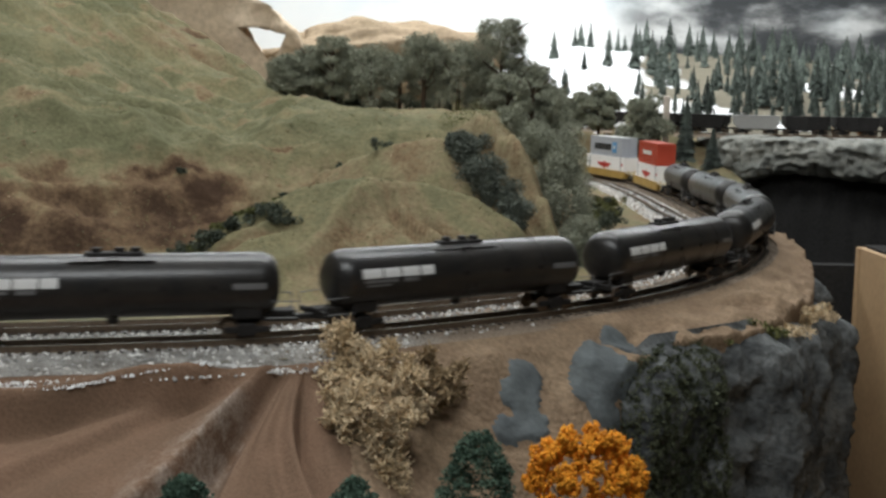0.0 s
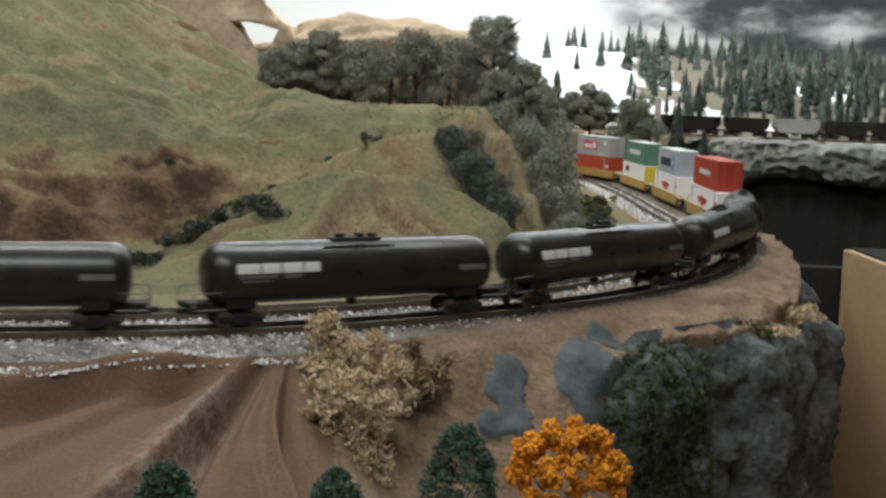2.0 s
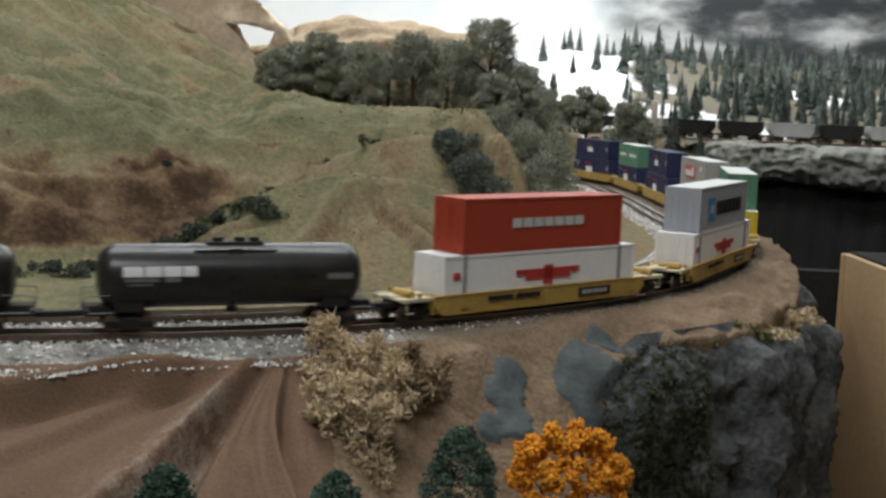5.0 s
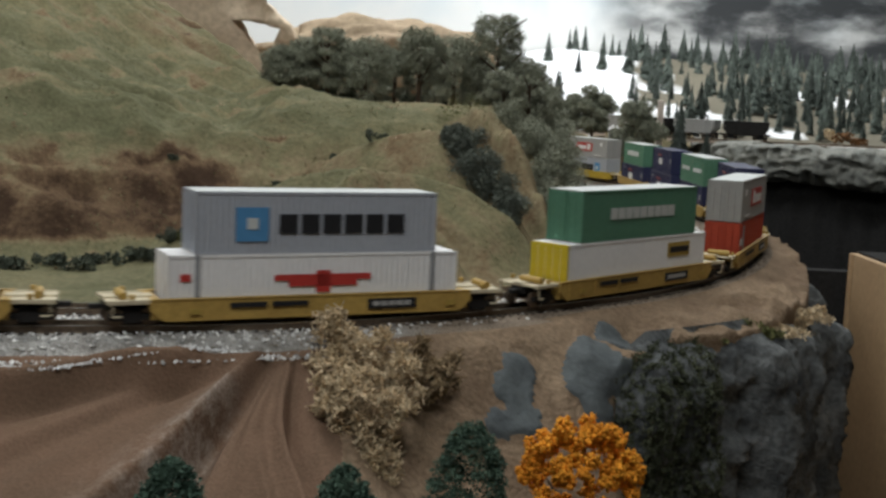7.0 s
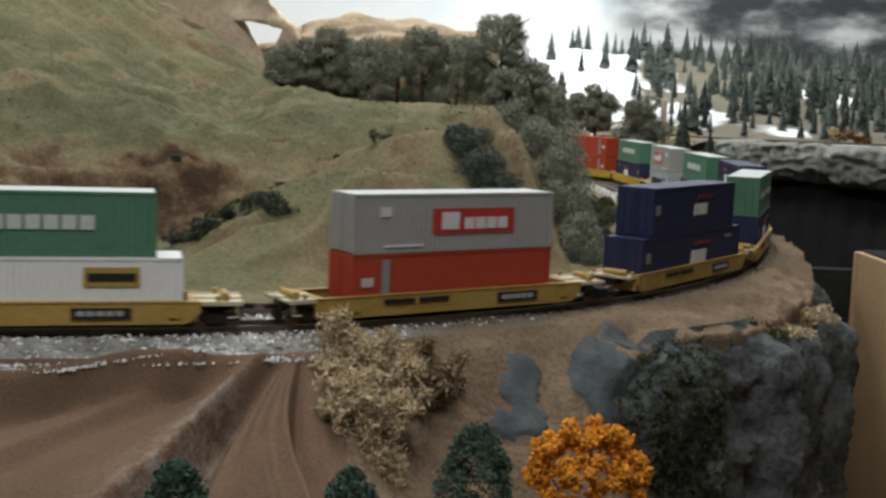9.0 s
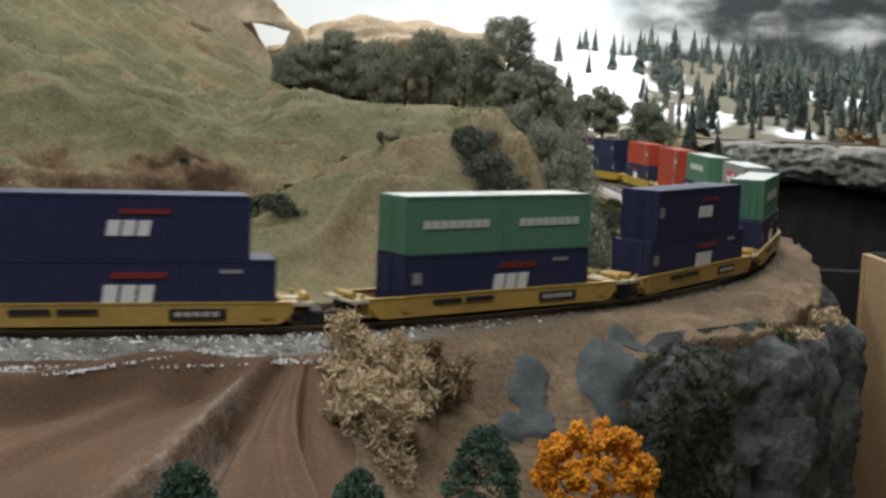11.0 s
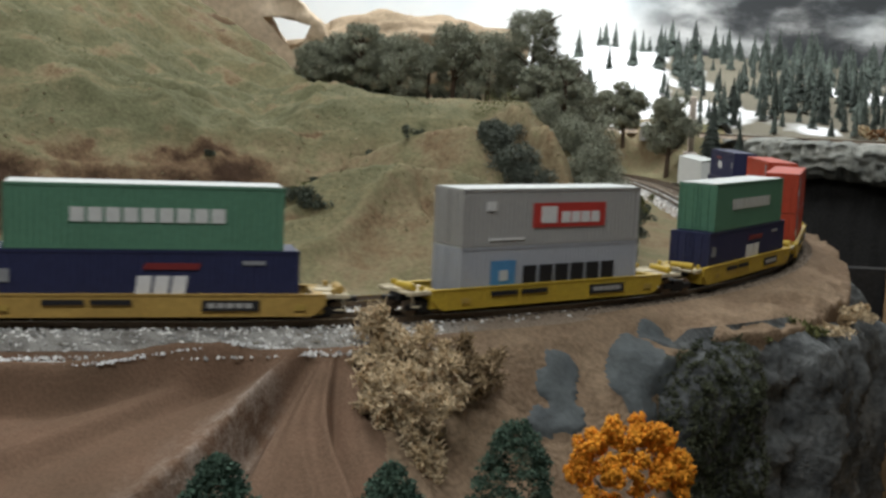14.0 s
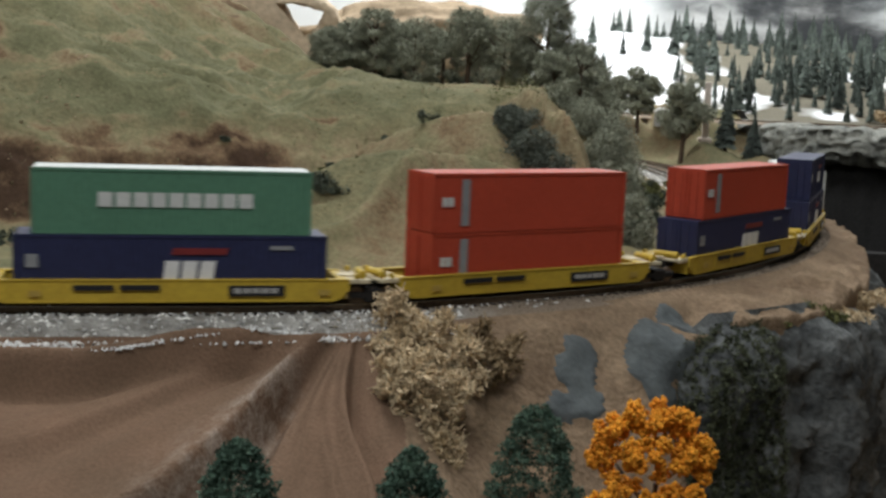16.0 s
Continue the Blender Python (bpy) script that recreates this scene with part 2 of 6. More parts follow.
M_SILVER = material("silver_grey_container", (0.4, 0.42, 0.46), 0.5, vary=0.06, scale=40, fine=300, bump=0.03)
M_GREY = material("warm_grey_container", (0.37, 0.365, 0.35), 0.55, vary=0.06, scale=40, fine=300, bump=0.03)
M_GREEN = material("green_container", (0.1, 0.23, 0.15), 0.5, vary=0.1, scale=40, fine=300, bump=0.03)
M_WHITEC = material("white_container", (0.82, 0.81, 0.8), 0.5, vary=0.04, scale=40, fine=300, bump=0.03)
M_RED = material("red_container", (0.43, 0.062, 0.032), 0.5, vary=0.1, scale=40, fine=300, bump=0.03, each=0.06)
M_NAVY = material("navy_container", (0.027, 0.032, 0.083), 0.5, vary=0.12, scale=40, fine=300, bump=0.03)
M_ROOF = material("pale_container_roof", (0.6, 0.62, 0.6), 0.6, vary=0.08, scale=40, fine=300, bump=0.05)
M_YPANEL = material("yellow_panel", (0.6, 0.46, 0.03), 0.5, vary=0.08, scale=60, fine=300, bump=0.02)
M_OCHRE = material("ochre_panel", (0.42, 0.29, 0.07), 0.5, vary=0.08, scale=60, fine=300, bump=0.02)
M_LOGORED = material("red_marking", (0.5, 0.05, 0.04), 0.5, vary=0.06, scale=60, fine=300, bump=0.0)
M_DULLRED = material("dull_red_marking", (0.2, 0.03, 0.03), 0.5, vary=0.06, scale=60, fine=300, bump=0.0)
M_BLUE = material("sky_blue_marking", (0.09, 0.27, 0.5), 0.5, vary=0.06, scale=60, fine=300, bump=0.0)
M_SEAM = material("seam_grey", (0.28, 0.29, 0.3), 0.6, vary=0.1, scale=60, fine=300, bump=0.0)
M_LEAF = material("dark_olive_leaves", (0.29, 0.3, 0.23), 0.9, vary=0.12, scale=40, fine=300, bump=0.0, island=0.18, second=(0.22, 0.23, 0.175), spec=0.1)
M_MOSS = material("dark_moss", (0.105, 0.113, 0.068), 0.95, vary=0.2, scale=40, fine=300, bump=0.0, island=0.45, second=(0.055, 0.064, 0.044), spec=0.05)
M_TURF = material("olive_turf", (0.2, 0.192, 0.11), 0.95, vary=0.2, scale=40, fine=300, bump=0.0, island=0.4, second=(0.15, 0.145, 0.085), spec=0.05)
M_SHRUB = material("grey_green_leaves", (0.11, 0.125, 0.095), 0.9, vary=0.2, scale=40, fine=300, bump=0.0, island=0.45, second=(0.055, 0.066, 0.05), spec=0.1)
M_BLUEBUSH = material("blue_green_leaves", (0.18, 0.197, 0.165), 0.9, vary=0.15, scale=40, fine=300, bump=0.0, island=0.2, second=(0.1, 0.115, 0.095), spec=0.1)
M_LIGHTLEAF = material("light_olive_leaves", (0.14, 0.145, 0.06), 0.9, vary=0.2, scale=40, fine=300, bump=0.0, island=0.4, spec=0.1)
M_PINE = material("blue_green_needles", (0.105, 0.16, 0.115), 0.85, vary=0.2, scale=60, fine=500, bump=0.0, island=0.4, second=(0.025, 0.055, 0.04), spec=0.15)
M_FARPINE = material("far_needles", (0.1, 0.118, 0.1), 0.9, vary=0.2, scale=40, fine=300, bump=0.0, island=0.3, each=0.4, second=(0.07, 0.083, 0.075), spec=0.1)
M_ORANGE = material("orange_foliage", (0.84, 0.38, 0.04), 0.85, vary=0.15, scale=60, fine=500, bump=0.2, island=0.25, second=(0.6, 0.21, 0.018), spec=0.15)
M_STRAW = material("straw_lichen", (0.66, 0.53, 0.36), 0.9, vary=0.2, scale=60, fine=500, bump=0.0, island=0.35, second=(0.46, 0.35, 0.21), spec=0.1)
M_DRYTWIG = material("dry_olive_twigs", (0.4, 0.3, 0.18), 0.9, vary=0.2, scale=60, fine=500, bump=0.0, island=0.35, second=(0.2, 0.14, 0.08), spec=0.1)
M_TRUNK = material("brown_bark", (0.09, 0.06, 0.04), 0.9, vary=0.3, scale=80, fine=600)
M_RUSTBUSH = material("rust_scrub", (0.2, 0.1, 0.045), 0.9, vary=0.2, scale=60, fine=400, bump=0.0, island=0.4, spec=0.1)
M_FIXTURE = material("white_enamel", (0.75, 0.75, 0.73), 0.4, vary=0.04, scale=10, fine=100, bump=0.0)
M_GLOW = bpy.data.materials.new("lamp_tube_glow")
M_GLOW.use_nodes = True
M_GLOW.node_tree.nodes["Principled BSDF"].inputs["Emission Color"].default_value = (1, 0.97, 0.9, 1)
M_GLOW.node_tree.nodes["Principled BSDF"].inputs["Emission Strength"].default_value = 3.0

# ---------------------------------------------------------------- mesh helpers


def link(name, mesh, material_, parent=None, label="", at=None):
    mesh.materials.clear()
    mesh.materials.append(material_)
    ob = new(name, mesh)
    if parent is not None:
        ob.parent = parent
    if at is not None:
        ob.matrix_basis = at
    if label:
        ob["label"] = label
    return ob


def part(name, bm, material_, parent=None, label="", smooth=False):
    me = bpy.data.meshes.new(name)
    bm.to_mesh(me)
    bm.free()
    if smooth:
        me.polygons.foreach_set("use_smooth", [True] * len(me.polygons))
    return link(name, me, material_, parent, label)


def raw(name, verts, faces, material_, parent=None, label="", smooth=False):
    me = bpy.data.meshes.new(name)
    me.from_pydata(np.asarray(verts).tolist(), [], np.asarray(faces).tolist() if not isinstance(faces, list) else faces)
    me.update()
    if smooth:
        me.polygons.foreach_set("use_smooth", [True] * len(me.polygons))
    return link(name, me, material_, parent, label)


def box(bm, x0, x1, y0, y1, z0, z1, bevel=0.0):
    r = bmesh.ops.create_cube(bm, size=1.0, matrix=Matrix.Translation(((x0 + x1) / 2, (y0 + y1) / 2, (z0 + z1) / 2)) @ Matrix.Diagonal((x1 - x0, y1 - y0, z1 - z0, 1)))
    if bevel:
        es = list({e for v in r["verts"] for e in v.link_edges})
        bmesh.ops.bevel(bm, geom=es, offset=bevel, segments=1, affect="EDGES")
    return bm


def boxed(x0, x1, y0, y1, z0, z1, bevel=0.0):
    return box(bmesh.new(), x0, x1, y0, y1, z0, z1, bevel)


def rod(bm, a, b, r, sides=6):
    a, b = Vector(a), Vector(b)
    m = Matrix.Translation((a + b) / 2) @ (b - a).to_track_quat("Z", "Y").to_matrix().to_4x4()
    bmesh.ops.create_cone(bm, cap_ends=True, segments=sides, radius1=r, radius2=r, depth=(b - a).length, matrix=m)
    return bm


def lathe(bm, profile, axis="X", segments=28):
    """profile: rows of (along, radius); turned about the axis."""
    rings = []
    for u, r in profile:
        ring = []
        for k in range(segments):
            a = 2 * math.pi * k / segments
            p = (u, r * math.cos(a), r * math.sin(a)) if axis == "X" else (r * math.cos(a), r * math.sin(a), u)
            ring.append(bm.verts.new(p))
        rings.append(ring)
    for a, b in zip(rings, rings[1:]):
        for k in range(segments):
            bm.faces.new((a[k], a[(k + 1) % segments], b[(k + 1) % segments], b[k]))
    bm.faces.new(rings[0])
    bm.faces.new(rings[-1])
    bmesh.ops.recalc_face_normals(bm, faces=bm.faces)
    return bm


def thing(name, label, category, group="", at=None):
    ob = new(name)
    ob.empty_display_size = 0.01
    if at is not None:
        ob.matrix_basis = at
    return tagged(ob, label, category, group)


def fbm(P, scale, octaves=4, ridged=False):
    """Vectorised value noise on an (n, 2) array of places."""
    P = np.asarray(P, float) * scale
    out, amp = np.zeros(len(P)), 1.0
    for o in range(octaves):
        i = np.floor(P).astype(np.int64)
        f = P - i
        f = f * f * (3 - 2 * f)

        def h(dx, dy):
            n = (i[:, 0] + dx) * 374761393 + (i[:, 1] + dy) * 668265263 + o * 974634777
            n = (n ^ (n >> 13)) * 1274126177
            return ((n ^ (n >> 16)) & 0xFFFF) / 32767.5 - 1

        v = (h(0, 0) * (1 - f[:, 0]) + h(1, 0) * f[:, 0]) * (1 - f[:, 1]) + (h(0, 1) * (1 - f[:, 0]) + h(1, 1) * f[:, 0]) * f[:, 1]
        out += amp * (1 - 2 * np.abs(v) if ridged else v)
        P, amp = P * 2.03 + 17.3, amp * 0.5
    return out


def step(a, b, x):
    t = np.clip((np.asarray(x, float) - a) / (b - a), 0, 1)
    return t * t * (3 - 2 * t)


def sheet(name, xs, ys, zs, material_, cover=None):
    nx, ny = len(xs), len(ys)
    X, Y = np.meshgrid(xs, ys)
    V = np.stack([X.ravel(), Y.ravel(), zs.ravel()], 1)
    i = (np.arange(ny - 1)[:, None] * nx + np.arange(nx - 1)).ravel()
    ob = raw(name, V, np.stack([i, i + 1, i + 1 + nx, i + nx], 1), material_, smooth=True)
    if cover is not None:
        at = ob.data.attributes.new("cover", "FLOAT", "POINT")
        at.data.foreach_set("value", np.asarray(cover, float).ravel())
    return ob


# ---------------------------------------------------------------- the main line's course
COURSE = [
    (-1.9, 0.40), (-1.3, 0.40), (-0.8, 0.47), (-0.5, 0.53), (-0.25, 0.6), (-0.17, 0.619), (-0.09, 0.644), (-0.01, 0.69), (0.066, 0.748),
    (0.117, 0.793), (0.177, 0.868), (0.23, 0.96), (0.264, 1.04), (0.297, 1.15), (0.314, 1.3), (0.315, 1.47), (0.316, 1.67), (0.313, 1.82),
    (0.304, 1.97), (0.283, 2.1), (0.235, 2.205), (0.14, 2.275), (0, 2.305), (-0.3, 2.31), (-0.8, 2.31), (-1.5, 2.31), (-2.2, 2.31), (-3, 2.31),
]


def course(points, ds=0.005):
    P = np.array(points, float)
    Q = np.vstack([2 * P[0] - P[1], P, 2 * P[-1] - P[-2]])
    out = []
    for a, b, c, d in zip(Q, Q[1:], Q[2:], Q[3:]):
        for k in range(40):
            t = k / 40
            out.append(0.5 * (2 * b + (c - a) * t + (2 * a - 5 * b + 4 * c - d) * t * t + (3 * b - a - 3 * c + d) * t**3))
    line = np.array(out + [Q[-2]])

    def even(L):
        s = np.r_[0, np.cumsum(np.hypot(*np.diff(L, axis=0).T))]
        u = np.arange(0, s[-1], ds)
        return np.stack([np.interp(u, s, L[:, 0]), np.interp(u, s, L[:, 1])], 1)

    line = even(line)
    for _ in range(150):
        line[1:-1] = 0.25 * line[:-2] + 0.5 * line[1:-1] + 0.25 * line[2:]
    return even(line)


LINE = course(COURSE)


def on_line(s):
    """The place on the main line s metres along it; straight on beyond its ends."""
    n = len(LINE) - 1
    k = s / 0.005
    if k < 0:
        return LINE[0] + (LINE[0] - LINE[1]) * -k
    if k >= n:
        return LINE[n] + (LINE[n] - LINE[n - 1]) * (k - n)
    i = int(k)
    return LINE[i] + (LINE[i + 1] - LINE[i]) * (k - i)


def beside(line, off):
    """The line moved to its left (from the near end on) by off metres."""
    d = np.gradient(line, axis=0)
    d /= np.hypot(d[:, 0], d[:, 1])[:, None]
    return line + off * np.stack([-d[:, 1], d[:, 0]], 1)


def to_line(P):
    """For places: signed distance to the main line (inside of the bend is positive)."""
    L = LINE[::2]
    d = np.gradient(L, axis=0)
    d /= np.hypot(d[:, 0], d[:, 1])[:, None]
    out = np.empty(len(P))
    for a in range(0, len(P), 4000):
        Q = P[a:a + 4000]
        v = Q[:, None] - L[None]
        q = (v**2).sum(2)
        k = q.argmin(1)
        w = v[np.arange(len(Q)), k]
        out[a:a + 4000] = np.sqrt(q.min(1)) * np.sign(d[k, 0] * w[:, 1] - d[k, 1] * w[:, 0] + 1e-12)
    return out

# ---------------------------------------------------------------- the room
def room():
    tagged(part("floor", boxed(-4.0, 4.0, -3.0, 3.9, -1.05, -1.0), M_FLOOR), kind="structure")
    tagged(part("ceiling", boxed(-4.0, 4.0, -3.0, 3.9, 1.6, 1.65), M_CEIL), kind="structure")
    tagged(part("wall_south", boxed(-4.0, 4.0, -3.1, -3.0, -1.0, 1.6), M_WALL), kind="structure")
    tagged(part("wall_west", boxed(-4.1, -4.0, -3.0, 3.9, -1.0, 1.6), M_WALL), kind="structure")
    tagged(part("wall_east", boxed(4.0, 4.1, -3.0, 3.9, -1.0, 1.6), M_WALL), kind="structure")
    tagged(part("backdrop", boxed(-4.0, 4.0, 3.6, 3.66, -1.0, 1.6), M_SKY), "sky-painted backdrop wall with a dark storm cloud", "backdrop", kind="structure")
    # Unseen fixtures added around the assumed area lights.
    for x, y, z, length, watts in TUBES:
        lamp = thing("ceiling_lamp", "assumed white fluorescent tube lamp, hung unseen from the ceiling", "lamp", "ceiling lamps", pose(x, y, z))
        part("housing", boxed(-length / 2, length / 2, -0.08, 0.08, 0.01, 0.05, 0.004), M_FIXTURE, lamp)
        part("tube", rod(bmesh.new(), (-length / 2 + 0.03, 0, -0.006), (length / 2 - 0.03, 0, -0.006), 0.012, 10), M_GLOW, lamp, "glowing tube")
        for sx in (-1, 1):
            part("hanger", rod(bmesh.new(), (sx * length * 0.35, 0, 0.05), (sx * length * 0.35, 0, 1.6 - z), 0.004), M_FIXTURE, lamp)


room()

# ---------------------------------------------------------------- hills and ground inside the bend
RIDGE_X = [-1.8, -0.8, -0.5, -0.35, -0.26, -0.21, -0.15, -0.1, 0.03, 0.075, 0.13, 0.2]
RIDGE_Z = [0.42, 0.39, 0.29, 0.205, 0.15, 0.128, 0.119, 0.117, 0.117, 0.085, 0.0, -0.012]
RIDGE_Y = [1.8, 1.7, 1.6, 1.5, 1.45, 1.35, 1.25, 1.2, 1.2, 1.2, 1.2, 1.2]


# crest of the mound beside the tracks, of the shoulder behind it, and of the rocky rib at the hill's end
MOUND_X = [-0.27, -0.235, -0.21, -0.185, -0.16, -0.122, -0.088, -0.052, -0.022, 0.018, 0.047, 0.063, 0.095]
MOUND_Z = [-0.008, -0.002, 0.011, 0.03, 0.043, 0.059, 0.067, 0.0715, 0.067, 0.054, 0.038, 0.026, -0.008]
SHOULDER_X = [-0.17, -0.115, -0.049, -0.008, 0.009, 0.027, 0.053, 0.08]
SHOULDER_Z = [0.035, 0.064, 0.087, 0.097, 0.085, 0.058, 0.043, 0.0]
RIB_Y = [0.93, 0.96, 0.99, 1.02, 1.045, 1.07, 1.12]
RIB_X = [0.096, 0.085, 0.071, 0.056, 0.04, 0.024, 0.015]
RIB_Z = [0.0, 0.034, 0.062, 0.09, 0.109, 0.116, 0.108]


def streak(P, a, b, w, ends=0.012):
    """A soft line from a to b, w wide: 1 on it, 0 away from it."""
    a, b = np.array(a, float), np.array(b, float)
    n = np.hypot(*(b - a))
    e = (b - a) / n
    u, v = (P - a) @ e, (P - a) @ np.array([-e[1], e[0]])
    return np.exp(-(((v + 0.004 * np.sin(u * 70)) / w) ** 2)) * step(-ends, ends, u) * step(n + ends, n - ends, u)


def mound_of(P):
    """Draped mound: even front slope, sharp crest, gully behind; with its pleats."""
    x, y = P[:, 0], P[:, 1]
    top = np.interp(x + 0.003 * fbm(P, 30.0, 2), MOUND_X, MOUND_Z) + 0.008
    yc = 0.918 - 1.4 * np.clip(np.abs(x + 0.05) - 0.03, 0, None) ** 2
    front = np.clip((y - yc + 0.125) / 0.125, 0, 1)
    shape = np.where(y < yc, 0.35 * front + 0.65 * front**1.5, 1 - 0.8 * step(0, 0.06, y - yc))
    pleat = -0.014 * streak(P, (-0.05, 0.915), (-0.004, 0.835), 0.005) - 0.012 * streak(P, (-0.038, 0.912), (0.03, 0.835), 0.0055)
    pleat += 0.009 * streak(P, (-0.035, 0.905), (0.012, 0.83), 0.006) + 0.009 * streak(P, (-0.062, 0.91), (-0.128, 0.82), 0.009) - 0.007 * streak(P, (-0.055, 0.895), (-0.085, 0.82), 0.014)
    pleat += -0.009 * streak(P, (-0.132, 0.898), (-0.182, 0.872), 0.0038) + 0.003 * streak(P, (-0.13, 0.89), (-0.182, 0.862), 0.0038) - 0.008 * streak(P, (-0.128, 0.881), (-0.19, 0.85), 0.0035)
    return top * shape + pleat * step(0.012, 0.03, top) * step(0.1, 0.3, front)


def land(P):
    """Height of the scenery at places, the ground by the tracks being at -0.008."""
    x, y = P[:, 0], P[:, 1]
    d = to_line(P)
    wob = 0.02 * fbm(P, 6.0, 3)
    top, back = np.interp(x + wob, RIDGE_X, RIDGE_Z), np.interp(x, RIDGE_X, RIDGE_Y)
    foot = np.interp(x, [-1.8, -0.6, -0.3, -0.2, -0.1, 0.05, 0.12], [0.74, 0.8, 0.87, 0.93, 0.985, 0.975, 0.95]) + wob * 0.6
    crest = np.interp(x, [-1.8, -0.6, -0.3, -0.15, 0.0, 0.1], [1.04, 1.05, 1.06, 1.1, 1.09, 1.07])
    rise = 0.2 * step(0, 0.35, (y - foot) / (crest - foot)) + 0.5 * step(0.2, 1, (y - foot) / (crest - foot)) + 0.3 * step(crest - 0.02, back, y)
    flat = 0.72 * step(0.0, 1.0, (y - foot) / (crest - foot)) + 0.28 * step(0.5, 1.4, (y - foot) / (crest - foot))
    rise = np.where(x > -0.12, flat, rise + (flat - rise) * step(-0.22, -0.12, x))
    fall = 1 - step(back + 0.12, back + 0.55, y) * 0.75
    hill = (top + 0.008) * rise * fall
    mound = np.clip(mound_of(P), 0, None)
    sy = 1.0 + 0.35 * np.clip(-0.01 - x, 0, 0.2) - 0.6 * np.clip(x, 0, 0.08)
    shoulder = (np.interp(x, SHOULDER_X, SHOULDER_Z) + 0.008) * np.where(y < sy, np.clip((y - sy + 0.11) / 0.11, 0, 1) ** 1.25, 1 - 0.5 * step(0, 0.07, y - sy)) * step(-0.17, -0.11, x)
    rib = np.interp(y, RIB_Y, RIB_Z) + 0.008 - 1.9 * np.abs(x - np.interp(y, RIB_Y, RIB_X) + 0.004 * fbm(P, 40.0, 2)) + 0.006 * fbm(P, 32.0, 4, ridged=True) - 0.004
    rib = np.where((y > 0.93) & (y < 1.12), rib, 0)
    low = np.maximum(hill, shoulder)
    ground = -0.008 + np.maximum(np.maximum(low, mound), rib)
    plain = step(0.0, 0.012, mound - low) + step(-0.01, 0.01, shoulder - hill) * 0.6
    rough = 0.01 * fbm(P, 8.0, 5) + 0.005 * fbm(P + 3.1, 20.0, 4, ridged=True) - 0.003
    terrace = 0.012 * (fbm(np.stack([x * 3, y * 9 + x * 2.5], 1), 1.0, 3, ridged=True) - 0.4) * step(-0.12, -0.2, x)
    folds = 0.004 * fbm(np.stack([x * 26 + y * 15, y * 4 - x * 5], 1), 1.0, 3) * step(-0.16, -0.1, x) + 0.006 * fbm(np.stack([x * 7, y * 30 - x * 12], 1), 1.0, 4, ridged=True) * step(-0.1, -0.2, x)
    away = step(0.075, 0.13, d)
    calm = (1 - 0.6 * step(-0.16, -0.1, x) * step(1.0, 1.08, y)) * (1 - 0.8 * np.clip(plain, 0, 1))
    z = -0.008 + (ground + 0.008 + (rough + folds + terrace) * calm * step(0.0, 0.05, ground + 0.006)) * away
    far = step(-0.03, -0.12, d) * (y > 2.1)  # knoll beyond the far track
    knoll = 0.08 * np.exp(-(((x - 0.25) / 0.12) ** 2 + ((y - 2.36) / 0.12) ** 2)) + 0.004 * fbm(P, 14.0, 4)
    bank = step(-0.05, -0.15, d) * (0.018 + 0.03 * step(0.46, 0.36, x)) + 0.048 * step(2.21, 2.28, y) + 0.04 * step(2.34, 2.5, y)
    bank = np.minimum(bank, 0.1)
    knoll = np.maximum(knoll, (bank + 0.006 * fbm(P, 18.0, 4)) * step(0.26, 0.34, x) * step(0.54, 0.49, x)) * step(2.09, 2.19, y)
    return z + far * knoll + 0.0012 * fbm(P, 60.0, 2) * (np.abs(d - 0.03) > 0.06)


